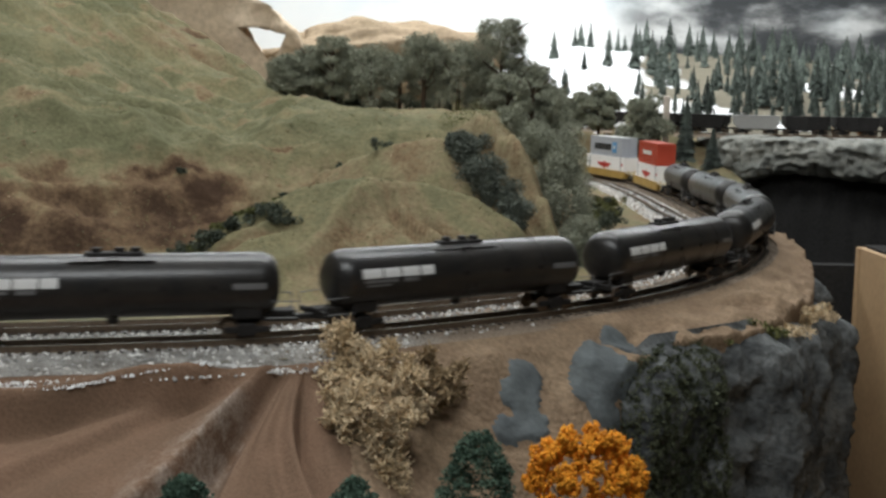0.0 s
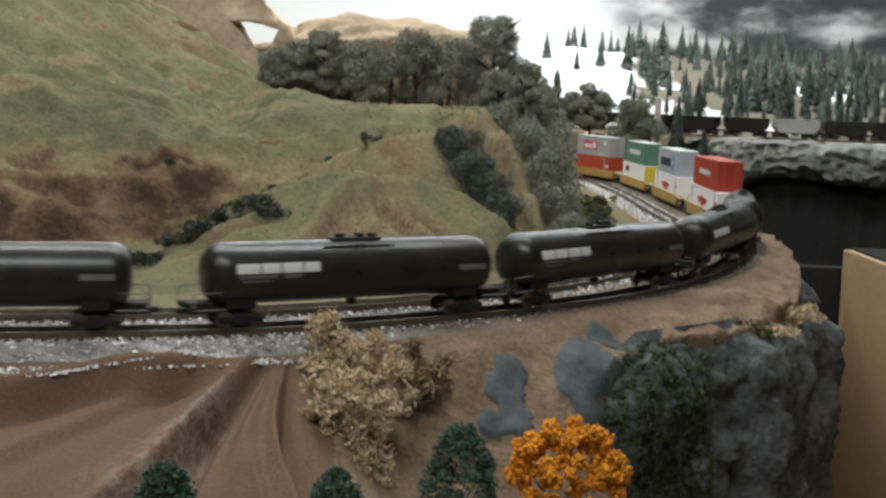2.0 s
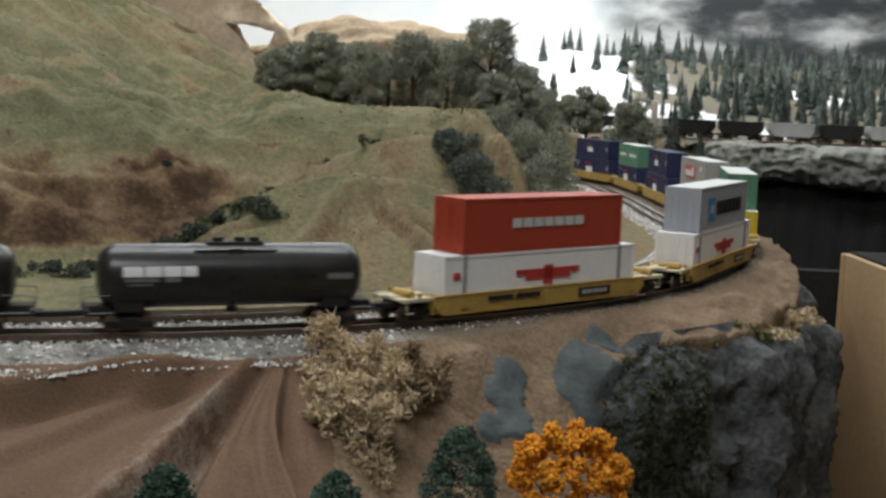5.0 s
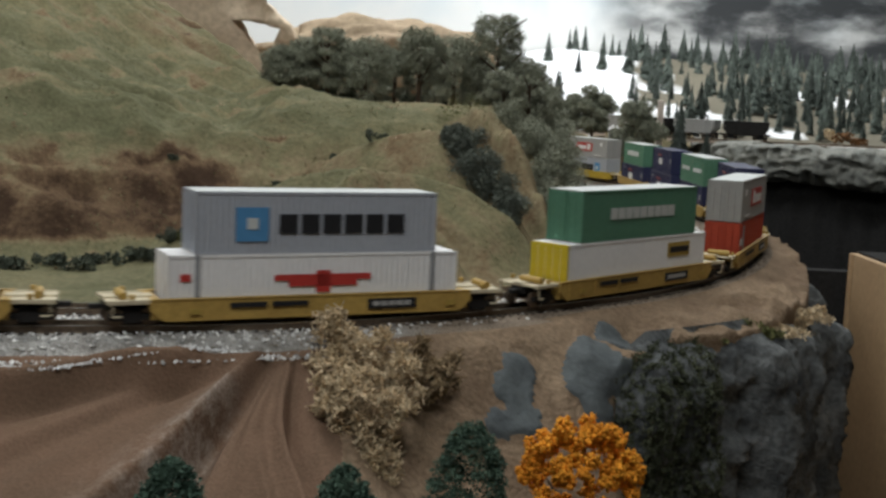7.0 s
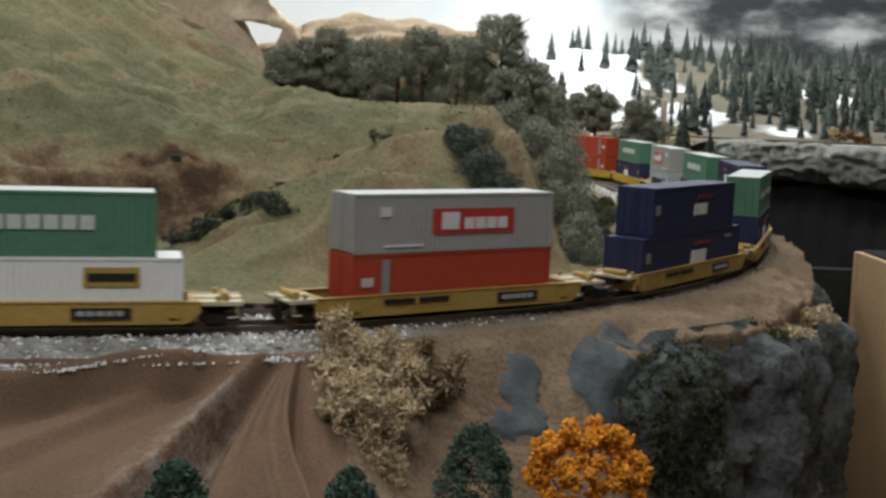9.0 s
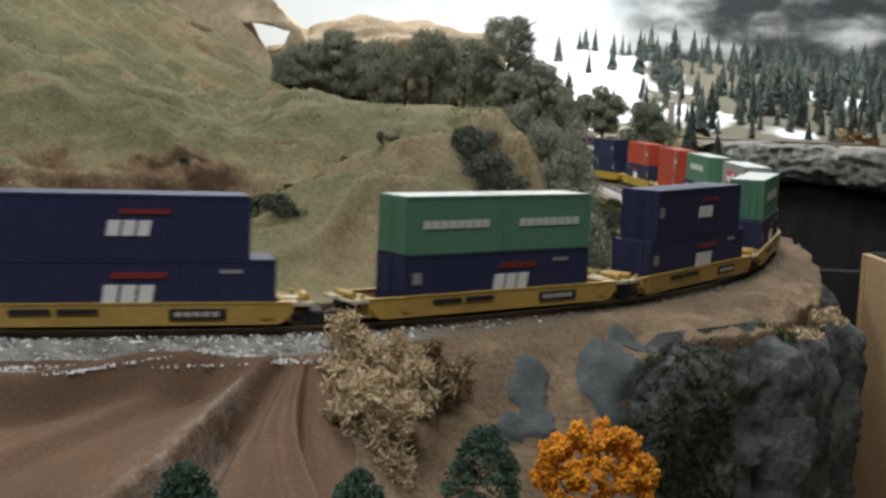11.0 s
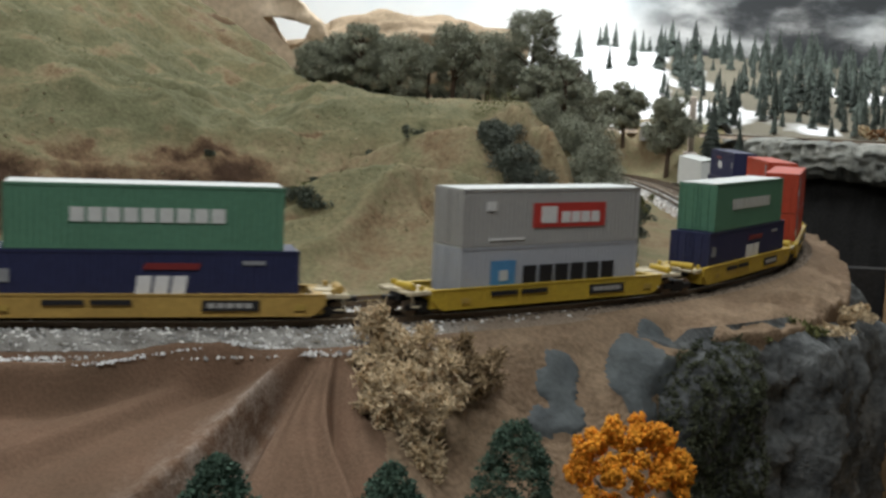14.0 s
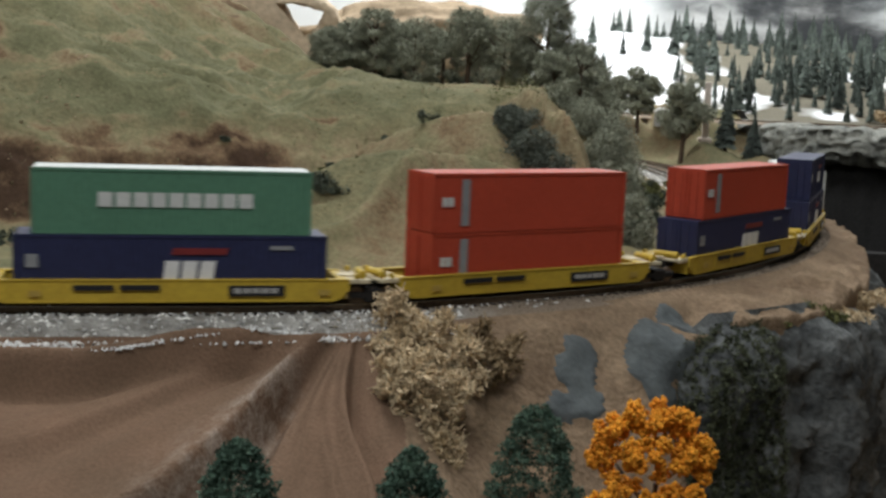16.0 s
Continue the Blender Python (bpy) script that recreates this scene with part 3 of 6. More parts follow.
def cover_of(P, z):
    """0: dark red earth, 0.25: brown, 0.45: tan, 0.62: dry grass, 1: green turf."""
    x, y = P[:, 0], P[:, 1]
    e = 0.004
    slope = np.hypot(land(P + [e, 0]) - z, land(P + [0, e]) - z) / e
    c = 0.7 + 0.2 * fbm(P, 7.0, 4) + 0.12 * fbm(P, 30.0, 3)
    c += 0.16 * step(0.03, 0.1, z) * (x < -0.05) - 0.05 * step(1.1, 1.3, y) - 0.3 * step(0.15, 0.21, z) * step(-0.45, -0.3, x)
    c -= 0.09 * step(-0.2, -0.12, x) + 0.07 * step(0.085, 0.105, z) * step(-0.15, -0.09, x)
    cut = step(0.088, 0.045, z + 0.007 * fbm(P, 18.0, 3)) * step(0.01, 0.02, z + 0.01) * step(-0.16, -0.21, x) * (y > 0.8)
    c -= cut * (0.66 + 0.16 * fbm(P, 25.0, 4))  # red cut along the foot
    c -= 0.1 * step(0.7, 1.5, slope)
    rib = np.exp(-(((x - np.interp(y, RIB_Y, RIB_X)) / 0.013) ** 2)) * (y > 0.94) * (y < 1.1)
    c = c + (0.44 + 0.1 * fbm(P, 60.0, 3) - c) * np.clip(1.4 * rib, 0, 1)
    crack = fbm(np.stack([x * 9, y * 34 - x * 14], 1), 1.0, 3, ridged=True)
    c = c - 0.42 * step(1.2, 1.45, crack + 0.2 * step(0.1, 0.14, z) * step(-0.45, -0.35, x)) * (x < -0.12)
    m = mound_of(P)
    on = step(-0.004, 0.004, m - 0.008 - z + 0.006) * (y < 0.94) * (x > -0.24) * (x < 0.1)
    face = step(-0.7, -0.3, (x + 0.06) / (0.93 - y + 0.001)) * step(1.25, 0.95, (x + 0.045) / (0.93 - y + 0.001))  # bare brown face below the peak
    own = 0.74 + 0.12 * fbm(P, 14.0, 4) - face * (0.24 + 0.06 * fbm(P, 30.0, 3)) - 0.1 * step(0.05, 0.09, x)
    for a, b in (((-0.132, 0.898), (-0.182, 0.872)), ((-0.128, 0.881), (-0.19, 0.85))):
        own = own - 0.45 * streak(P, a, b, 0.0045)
    # Crease shade put into the cover: darker along two of the pleat grooves.
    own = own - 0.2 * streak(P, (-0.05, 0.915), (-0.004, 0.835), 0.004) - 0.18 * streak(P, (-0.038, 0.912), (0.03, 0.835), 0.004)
    c = c + (own - c) * on
    c = np.where(x > -0.12, np.maximum(c, 0.44 + 0.06 * fbm(P, 20.0, 3)), c)
    return np.clip(c, 0, 1)


def scenery():
    xs = np.r_[np.arange(-3.96, -1.8, 0.06), np.arange(-1.8, -0.62, 0.02), np.arange(-0.62, -0.24, 0.0055), np.arange(-0.24, 0.1, 0.0033), np.arange(0.1, 0.52, 0.0055)]
    ys = np.r_[np.arange(0.3, 0.6, 0.02), np.arange(0.6, 0.78, 0.0055), np.arange(0.78, 1.1, 0.0033), np.arange(1.1, 1.7, 0.0055), np.arange(1.7, 2.75, 0.014)]
    X, Y = np.meshgrid(xs, ys)
    P = np.stack([X.ravel(), Y.ravel()], 1)
    z = land(P)
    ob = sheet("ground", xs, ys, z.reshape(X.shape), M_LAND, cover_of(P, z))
    d = to_line(P)
    out = (d < -0.03) & (P[:, 1] < 2.1)
    bm = bmesh.new()
    bm.from_mesh(ob.data)
    bm.verts.ensure_lookup_table()
    bmesh.ops.delete(bm, geom=[bm.verts[i] for i in np.nonzero(out)[0]], context="VERTS")
    bm.to_mesh(ob.data)
    bm.free()
    return tagged(ob, "green and tan model hills with a red-brown cut", "ground", kind="structure")


scenery()
tagged(part("benchwork", boxed(-3.9, 0.2, 0.88, 2.15, -1.0, -0.04), M_BLACK), "dark bench under the model landscape", "bench", kind="structure")


def ribbon(name, line, profile, material_, smooth=False):
    """A strip along a line; profile rows: (offset to the left, height)."""
    n, m = len(line), len(profile)
    d = np.gradient(line, axis=0)
    d /= np.hypot(d[:, 0], d[:, 1])[:, None]
    left = np.stack([-d[:, 1], d[:, 0]], 1)
    V = np.zeros((n, m, 3))
    for k, (o, z) in enumerate(profile):
        V[:, k, :2], V[:, k, 2] = line + left * o, z
    i = (np.arange(n - 1)[:, None] * m + np.arange(m - 1)).ravel()
    return raw(name, V.reshape(-1, 3), np.stack([i, i + m, i + m + 1, i + 1], 1), material_, smooth=smooth)


def apron_surface():
    """The slope outside the bend: cloth pulled into folds, then plaster earth, from the ballast's edge outwards and down."""
    far = int(np.argmax(LINE[:, 1] > 1.42))
    L = LINE[:far]
    L = np.vstack([L[0] + (L[0] - L[1]) * np.arange(60, 0, -4)[:, None], L])
    s = np.r_[0, np.cumsum(np.hypot(*np.diff(L, axis=0).T))]
    a, b, c = (s[np.argmax(L[:, 0] > v)] for v in (-0.5, -0.2, -0.04))
    u = np.r_[np.arange(0, a, 0.008), np.arange(a, b, 0.0025), np.arange(b, c, 0.0011), np.arange(c, s[-1], 0.0025)]
    L = np.stack([np.interp(u, s, L[:, 0]), np.interp(u, s, L[:, 1])], 1)
    d = np.gradient(L, axis=0)
    d /= np.hypot(d[:, 0], d[:, 1])[:, None]
    out = np.stack([d[:, 1], -d[:, 0]], 1)
    offs = np.r_[np.arange(0.022, 0.2, 0.0018), np.arange(0.2, 0.23, 0.004), np.arange(0.23, 0.36, 0.008)]
    x = L[:, 0][:, None]
    o = offs[None, :]
    a = -0.011 - 0.4 * np.clip(o - 0.034, 0, None) - 0.25 * np.clip(o - 0.16, 0, None)
    b = -0.006 - 0.2 * np.clip(o - 0.02, 0, 0.01) - 1.0 * np.clip(o - 0.03, 0, None)
    wb, wc = step(-0.1, -0.03, x), step(0.03, 0.085, x)
    brow = np.interp(x, [0.03, 0.09, 0.15, 0.22, 0.29], [0.075, 0.064, 0.08, 0.07, 0.048])
    fall = np.interp(x, [0.03, 0.1, 0.16], [0.5, 0.42, 0.26])
    c = -0.0035 - fall * np.clip(np.minimum(o, brow) - 0.022, 0, None) - 2.6 * np.clip(o - brow, 0, None)
    reach = o * (1 - wc) + np.minimum(o, brow + 0.02 * (o - brow)) * wc  # stops at the cliff's brow
    z = (a * (1 - wb) + b * wb) * (1 - wc) + c * wc
    P = L[:, None, :] + out[:, None, :] * reach[:, :, None]
    Q = P.reshape(-1, 2)
    oo = np.tile(offs, len(L))
    # cloth folds fan out from a gather by the bush: long rise to a crest, then a sudden drop
    ang, rad = np.arctan2(Q[:, 0] + 0.078, 0.65 - Q[:, 1]), np.hypot(Q[:, 0] + 0.078, Q[:, 1] - 0.65)
    bend = ang + 1.1 * np.clip(rad - 0.04, 0, 0.2) * step(0.0, -0.15, ang) + 0.05 * np.sin(rad * 26) + 0.03 * fbm(Q, 14.0, 2)
    fold = 0 * ang
    for c0, up, down, high, deep in ((-0.25, 0.2, 0.045, 0.013, 0.024), (0.1, 0.09, 0.04, 0.008, 0.014), (-0.62, 0.12, 0.06, 0.003, 0.004), (-0.1, 0.05, 0.03, 0.0035, 0.003), (-0.01, 0.05, 0.03, 0.003, 0.003)):
        q = bend - c0
        fold = fold + np.where(q < 0, high * np.exp(q / up), (high + deep) * np.exp(-((q / down) ** 2)) - deep * np.exp(-np.clip(q - down, 0, None) / (3 * down)))
    fold = fold * step(0.01, 0.09, rad) + 0.0022 * fbm(np.stack([ang * 9, rad * 5], 1), 1.0, 3) * step(0.02, 0.1, rad)
    # a lip along the ballast, hollow below it
    lo = np.interp(Q[:, 0], [-0.4, -0.2, -0.12, -0.08], [0.058, 0.05, 0.037, 0.03]) + 0.003 * np.sin(Q[:, 0] * 55)
    side = step(-0.085, -0.13, Q[:, 0])
    q = oo - lo
    fold = fold + side * (0.006 * np.exp(-((q / 0.005) ** 2)) - np.where(q > 0, 0.014 * step(0.0, 0.012, q) * np.exp(-np.clip(q - 0.012, 0, None) / 0.05), 0))
    rough = 0.005 * fbm(Q, 16.0, 4) + 0.004 * fbm(Q, 45.0, 3) + 0.003 * fbm(Q + 7, 28.0, 3, ridged=True) - 0.001
    k = np.repeat(wb.ravel(), len(offs))
    ease = np.tile(step(0.03, 0.042, offs), len(L))
    V = np.column_stack([Q, z.ravel() + (fold * (1 - k) + rough * k) * ease])
    m = len(offs)
    i = (np.arange(len(L) - 1)[:, None] * m + np.arange(m - 1)).ravel()
    smear = np.exp(-(((ang + 0.33 - 0.5 * (rad - 0.1)) / 0.09) ** 2)) * step(0.05, 0.1, rad)
    return V, np.stack([i, i + 1, i + 1 + m, i + m], 1), smear


def pick(V, F, keep):
    """The chosen faces with their own vertices, and which vertices those were."""
    used = np.unique(F[keep])
    index = np.full(len(V), -1)
    index[used] = np.arange(len(used))
    return V[used], index[F[keep]], used


PATCHES = [  # lobes x, y, z, radius of each plaster patch
    [(0.109, 0.728, -0.02, 0.017), (0.095, 0.697, -0.026, 0.021), (0.09, 0.685, -0.038, 0.019), (0.106, 0.695, -0.034, 0.017), (0.092, 0.677, -0.052, 0.014)],
    [(0.045, 0.67, -0.028, 0.012), (0.044, 0.656, -0.038, 0.015), (0.047, 0.645, -0.05, 0.017), (0.036, 0.64, -0.052, 0.013)],
]


def apron():
    V, F, smear = apron_surface()
    mid = V[F].mean(1)
    cloth = mid[:, 0] < -0.052 + 0.5 * (0.62 - mid[:, 1]) * 0.25
    v, f, used = pick(V, F, cloth)
    ob = raw("cloth_slope", v, f, M_CLOTH, smooth=True)
    at = ob.data.attributes.new("chalk", "FLOAT", "POINT")
    at.data.foreach_set("value", smear[used])
    tagged(ob, "brown cloth draped in folds below the track", "ground", kind="structure")
    v, f, used = pick(V, F, ~cloth)
    tagged(raw("earth_slope", v, f, M_EARTH, smooth=True), "bare brown plaster earth below the track", "ground", kind="structure")
    for lobes in PATCHES:
        field = np.max([1 - np.sqrt(((V - np.array(p[:3])) ** 2).sum(1)) / (0.88 * p[3]) for p in lobes], 0) + 0.22 * fbm(V[:, [0, 2]] + 3.0, 70.0, 3)
        v, f, used = pick(V, F, (field[F] > 0.0).any(1) & ~cloth)
        lift = 0.0035 * step(0.01, 0.08, field[used]) - 0.0012 + 0.0006 * fbm(v[:, [0, 2]], 180.0, 2)
        v = v + np.outer(lift, (0.25, -0.75, 0.6))
        tagged(raw("plaster_patch", v, f, M_SLATE, smooth=True), "bare blue-grey plaster patch on the brown slope", "rock", "slope patches")


apron()


def cliff():
    """Dark rock face outside the bend."""
    a, b = int(np.argmax(LINE[:, 0] > 0.036)), int(np.argmax(LINE[:, 1] > 1.2))
    L = beside(LINE[a:b], 0.0)
    n = 240
    idx = np.linspace(0, len(L) - 1, n)
    L = np.stack([np.interp(idx, np.arange(len(L)), L[:, 0]), np.interp(idx, np.arange(len(L)), L[:, 1])], 1)
    d = np.gradient(L, axis=0)
    d /= np.hypot(d[:, 0], d[:, 1])[:, None]
    out = np.stack([d[:, 1], -d[:, 0]], 1)
    t = np.linspace(0, 1, n)[:, None]
    rows = np.linspace(0, 1, 110)[None, :]
    lx = L[:, :1]
    base = np.interp(lx, [0.036, 0.09, 0.15, 0.22, 0.28, 0.31], [0.084, 0.076, 0.09, 0.077, 0.054, 0.037])
    top = np.interp(lx, [0.036, 0.06, 0.09, 0.15, 0.25, 0.28, 0.31], [-0.08, -0.03, -0.012, -0.012, -0.021, -0.022, -0.012])
    drop = rows * 0.42
    z = top - drop + 0 * t
    off = base + 0.01 * step(0, 0.04, drop) + 0.01 * drop - 0.02 * (1 - step(0, 0.02, drop))
    S = np.stack([np.broadcast_to(t * 0.55, z.shape).ravel(), z.ravel()], 1)
    bump = 0.014 * fbm(S * [1, 0.22], 17.0, 3, ridged=True) - 0.009 + 0.006 * fbm(S * [1, 0.5], 44.0, 4) + 0.003 * fbm(S, 130.0, 3, ridged=True)
    off = off + bump.reshape(z.shape) * step(0.0, 0.02, drop)
    jut = 0.004 * fbm(S[:, ::-1], 9.0, 2).reshape(z.shape)
    hollow = step(0.2, 0.212, t + jut) * step(0.252, 0.238, t + jut)
    off = off - 0.011 * hollow * step(0.03, 0.05, drop) * (1 - step(0.07, 0.076, drop) * step(0.092, 0.086, drop))
    off = off - 0.014 * step(0.412, 0.424, t + jut) * step(0.45, 0.438, t + jut) * step(0.0, 0.03, drop)
    off = off + 0.006 * step(0.45, 0.47, t) * step(0.62, 0.52, t) * step(0.0, 0.02, drop)
    P = L[:, None, :] + out[:, None, :] * off[:, :, None]
    V = np.dstack([P, z]).reshape(-1, 3)
    m = rows.shape[1]
    i = (np.arange(n - 1)[:, None] * m + np.arange(m - 1)).ravel()
    ob = raw("cliff", V, np.stack([i, i + 1, i + 1 + m, i + m], 1), M_ROCK, smooth=True)
    return tagged(ob, "dark grey-blue plaster rock cliff below the track", "cliff", kind="structure")


cliff()

# ---------------------------------------------------------------- tracks
BED = [(-0.034, -0.0135), (-0.026, -0.0065), (-0.014, -0.004), (0.014, -0.004), (0.025, -0.0062), (0.037, -0.004), (0.065, -0.004), (0.077, -0.0065), (0.088, -0.0135)]
EXT = np.vstack([LINE[0] + (LINE[0] - LINE[1]) * np.arange(500, 0, -20)[:, None], LINE])


def tracks():
    tagged(ribbon("ballast_bed", EXT, BED, M_BALLAST, smooth=True), "grey stone ballast under two tracks", "ballast", kind="structure")
    for off in (0.0, 0.051):
        line = beside(EXT, off)
        track = thing("railway_track", "model railway track with rusty rails on dark ties", "track", "tracks")
        tagged(track, kind="structure")
        for g in (-0.00825, 0.00825):
            rail = ribbon("rail", line, [(g - 0.0009, -0.004), (g - 0.0004, -0.0035), (g - 0.0005, -0.0004), (g + 0.0005, -0.0004), (g + 0.0004, -0.0035), (g + 0.0009, -0.004)], M_RAIL)
            rail.parent = track
            head = ribbon("rail_head", line, [(g - 0.0005, -0.0004), (g - 0.0004, 0.0), (g + 0.0004, 0.0), (g + 0.0005, -0.0004)], M_RAILTOP)
            head.parent = track
        keep = line[(line[:, 0] > -0.7)]
        s = np.r_[0, np.cumsum(np.hypot(*np.diff(keep, axis=0).T))]
        u = np.arange(0, s[-1], 0.0062)
        C = np.stack([np.interp(u, s, keep[:, 0]), np.interp(u, s, keep[:, 1])], 1)
        d = np.gradient(C, axis=0)
        d /= np.hypot(d[:, 0], d[:, 1])[:, None]
        l = np.stack([-d[:, 1], d[:, 0]], 1)
        V, F = [], []
        for c, a, b in zip(C, d, l):
            k = len(V)
            for z in (-0.0055, -0.0034):
                for sa, sb in ((-1, -1), (1, -1), (1, 1), (-1, 1)):
                    q = c + a * 0.0012 * sa + b * 0.0138 * sb
                    V.append((q[0], q[1], z))
            F += [(k + 4, k + 5, k + 6, k + 7)] + [(k + j, k + (j + 1) % 4, k + 4 + (j + 1) % 4, k + 4 + j) for j in range(4)]
        tagged(raw("tie", V, F, M_TIE, track), "dark wooden ties", kind="stuff")


tracks()


def pebbles(name, P, z, size, material_, label, seed=1):
    """Many small angular stones in one mesh."""
    rng = np.random.default_rng(seed)
    n = len(P)
    base = np.array([(1, 0, 0), (-0.6, 0.8, 0), (-0.6, -0.8, 0), (0.1, 0.1, 0.9), (-0.1, 0, -0.7)])
    a = rng.uniform(0, 6.28, n)
    sc = size * rng.uniform(0.5, 1.3, (n, 1, 3)) * [1, 1, 0.8]
    B = base[None] * sc + rng.normal(0, 0.15 * size, (n, 5, 3))
    R = np.stack([B[..., 0] * np.cos(a)[:, None] - B[..., 1] * np.sin(a)[:, None], B[..., 0] * np.sin(a)[:, None] + B[..., 1] * np.cos(a)[:, None], B[..., 2]], -1)
    V = R + np.column_stack([P, z])[:, None, :]
    T = np.array([(0, 1, 3), (1, 2, 3), (2, 0, 3), (1, 0, 4), (2, 1, 4), (0, 2, 4)])
    F = (np.arange(n)[:, None, None] * 5 + T[None]).reshape(-1, 3)
    return tagged(raw(name, V.reshape(-1, 3), F, material_), label, "stones", kind="stuff")


def ballast_stones():
    rng = np.random.default_rng(4)
    n = 26000
    s = rng.uniform(1.2, 3.4, n)
    P = np.array([on_line(v) for v in s])
    Q = np.array([on_line(v + 0.004) for v in s])
    d = (Q - P) / np.hypot(*(Q - P).T)[:, None]
    o = rng.uniform(-0.044, 0.088, n)
    z = np.interp(o, [b[0] for b in BED], [b[1] for b in BED]) + 0.0003
    z = np.where(o < -0.034, -0.0125, z)
    ok = np.ones(n, bool)
    for c in (0.0, 0.051):
        ok &= ~((np.abs(np.abs(o - c) - 0.00825) < 0.0022))
    P = P + np.stack([-d[:, 1], d[:, 0]], 1) * o[:, None]
    ok &= (s < 1.9) | (o > -0.021)
    dusty = (s > 1.9 + 0.06 * rng.normal(size=n)) & (o < 0.03)
    pebbles("ballast_stones", P[ok & ~dusty], z[ok & ~dusty], 0.0016, M_STONE, "loose grey and white ballast stones along the tracks")
    pebbles("ballast_stones", P[ok & dusty], z[ok & dusty], 0.0013, M_DUSTY, "brown dusty ballast stones along the bend", 2)
    # plaster crumbs along the cloth's upper edge
    s = rng.uniform(1.45, 1.83, 900)
    P = np.array([on_line(v) for v in s])
    Q = np.array([on_line(v + 0.004) for v in s])
    d = (Q - P) / np.hypot(*(Q - P).T)[:, None]
    o = -np.interp(P[:, 0], [-0.4, -0.2, -0.12, -0.08], [0.057, 0.049, 0.037, 0.032]) - 0.003 * np.sin(P[:, 0] * 55) + rng.normal(0, 0.001, 900)
    P = P + np.stack([-d[:, 1], d[:, 0]], 1) * o[:, None]
    pebbles("plaster_crumbs", P, -0.011 + 0.4 * (o + 0.034) + 0.0058 * step(-0.085, -0.13, P[:, 0]), 0.0011, M_WHITE, "white plaster crumbs along the cloth's edge", 3)


ballast_stones()

# ---------------------------------------------------------------- lumpy forms


def lump(name, size, material_, seed, parent=None, detail=3, jag=0.25, freq=1.6):
    rng = random.Random(seed)
    bm = bmesh.new()
    bmesh.ops.create_icosphere(bm, subdivisions=detail, radius=1.0)
    off = Vector((rng.uniform(0, 50), rng.uniform(0, 50), rng.uniform(0, 50)))
    for v in bm.verts:
        p = v.co.copy()
        k = 1 + jag * noise.fractal(p * freq + off, 0.9, 2.1, 4) + jag * 0.6 * (abs(noise.noise(p * freq * 0.8 + off * 2)) - 0.3)
        v.co = Vector((p.x * size[0], p.y * size[1], p.z * size[2])) * k
    return part(name, bm, material_, parent, smooth=True)


# ---------------------------------------------------------------- upper deck at the right, with the snowy forest
DECK = [(0.47, 2.42), (0.49, 2.25), (0.525, 2.15), (0.601, 2.1), (0.742, 2.05), (1.1, 1.96), (1.9, 1.85)]


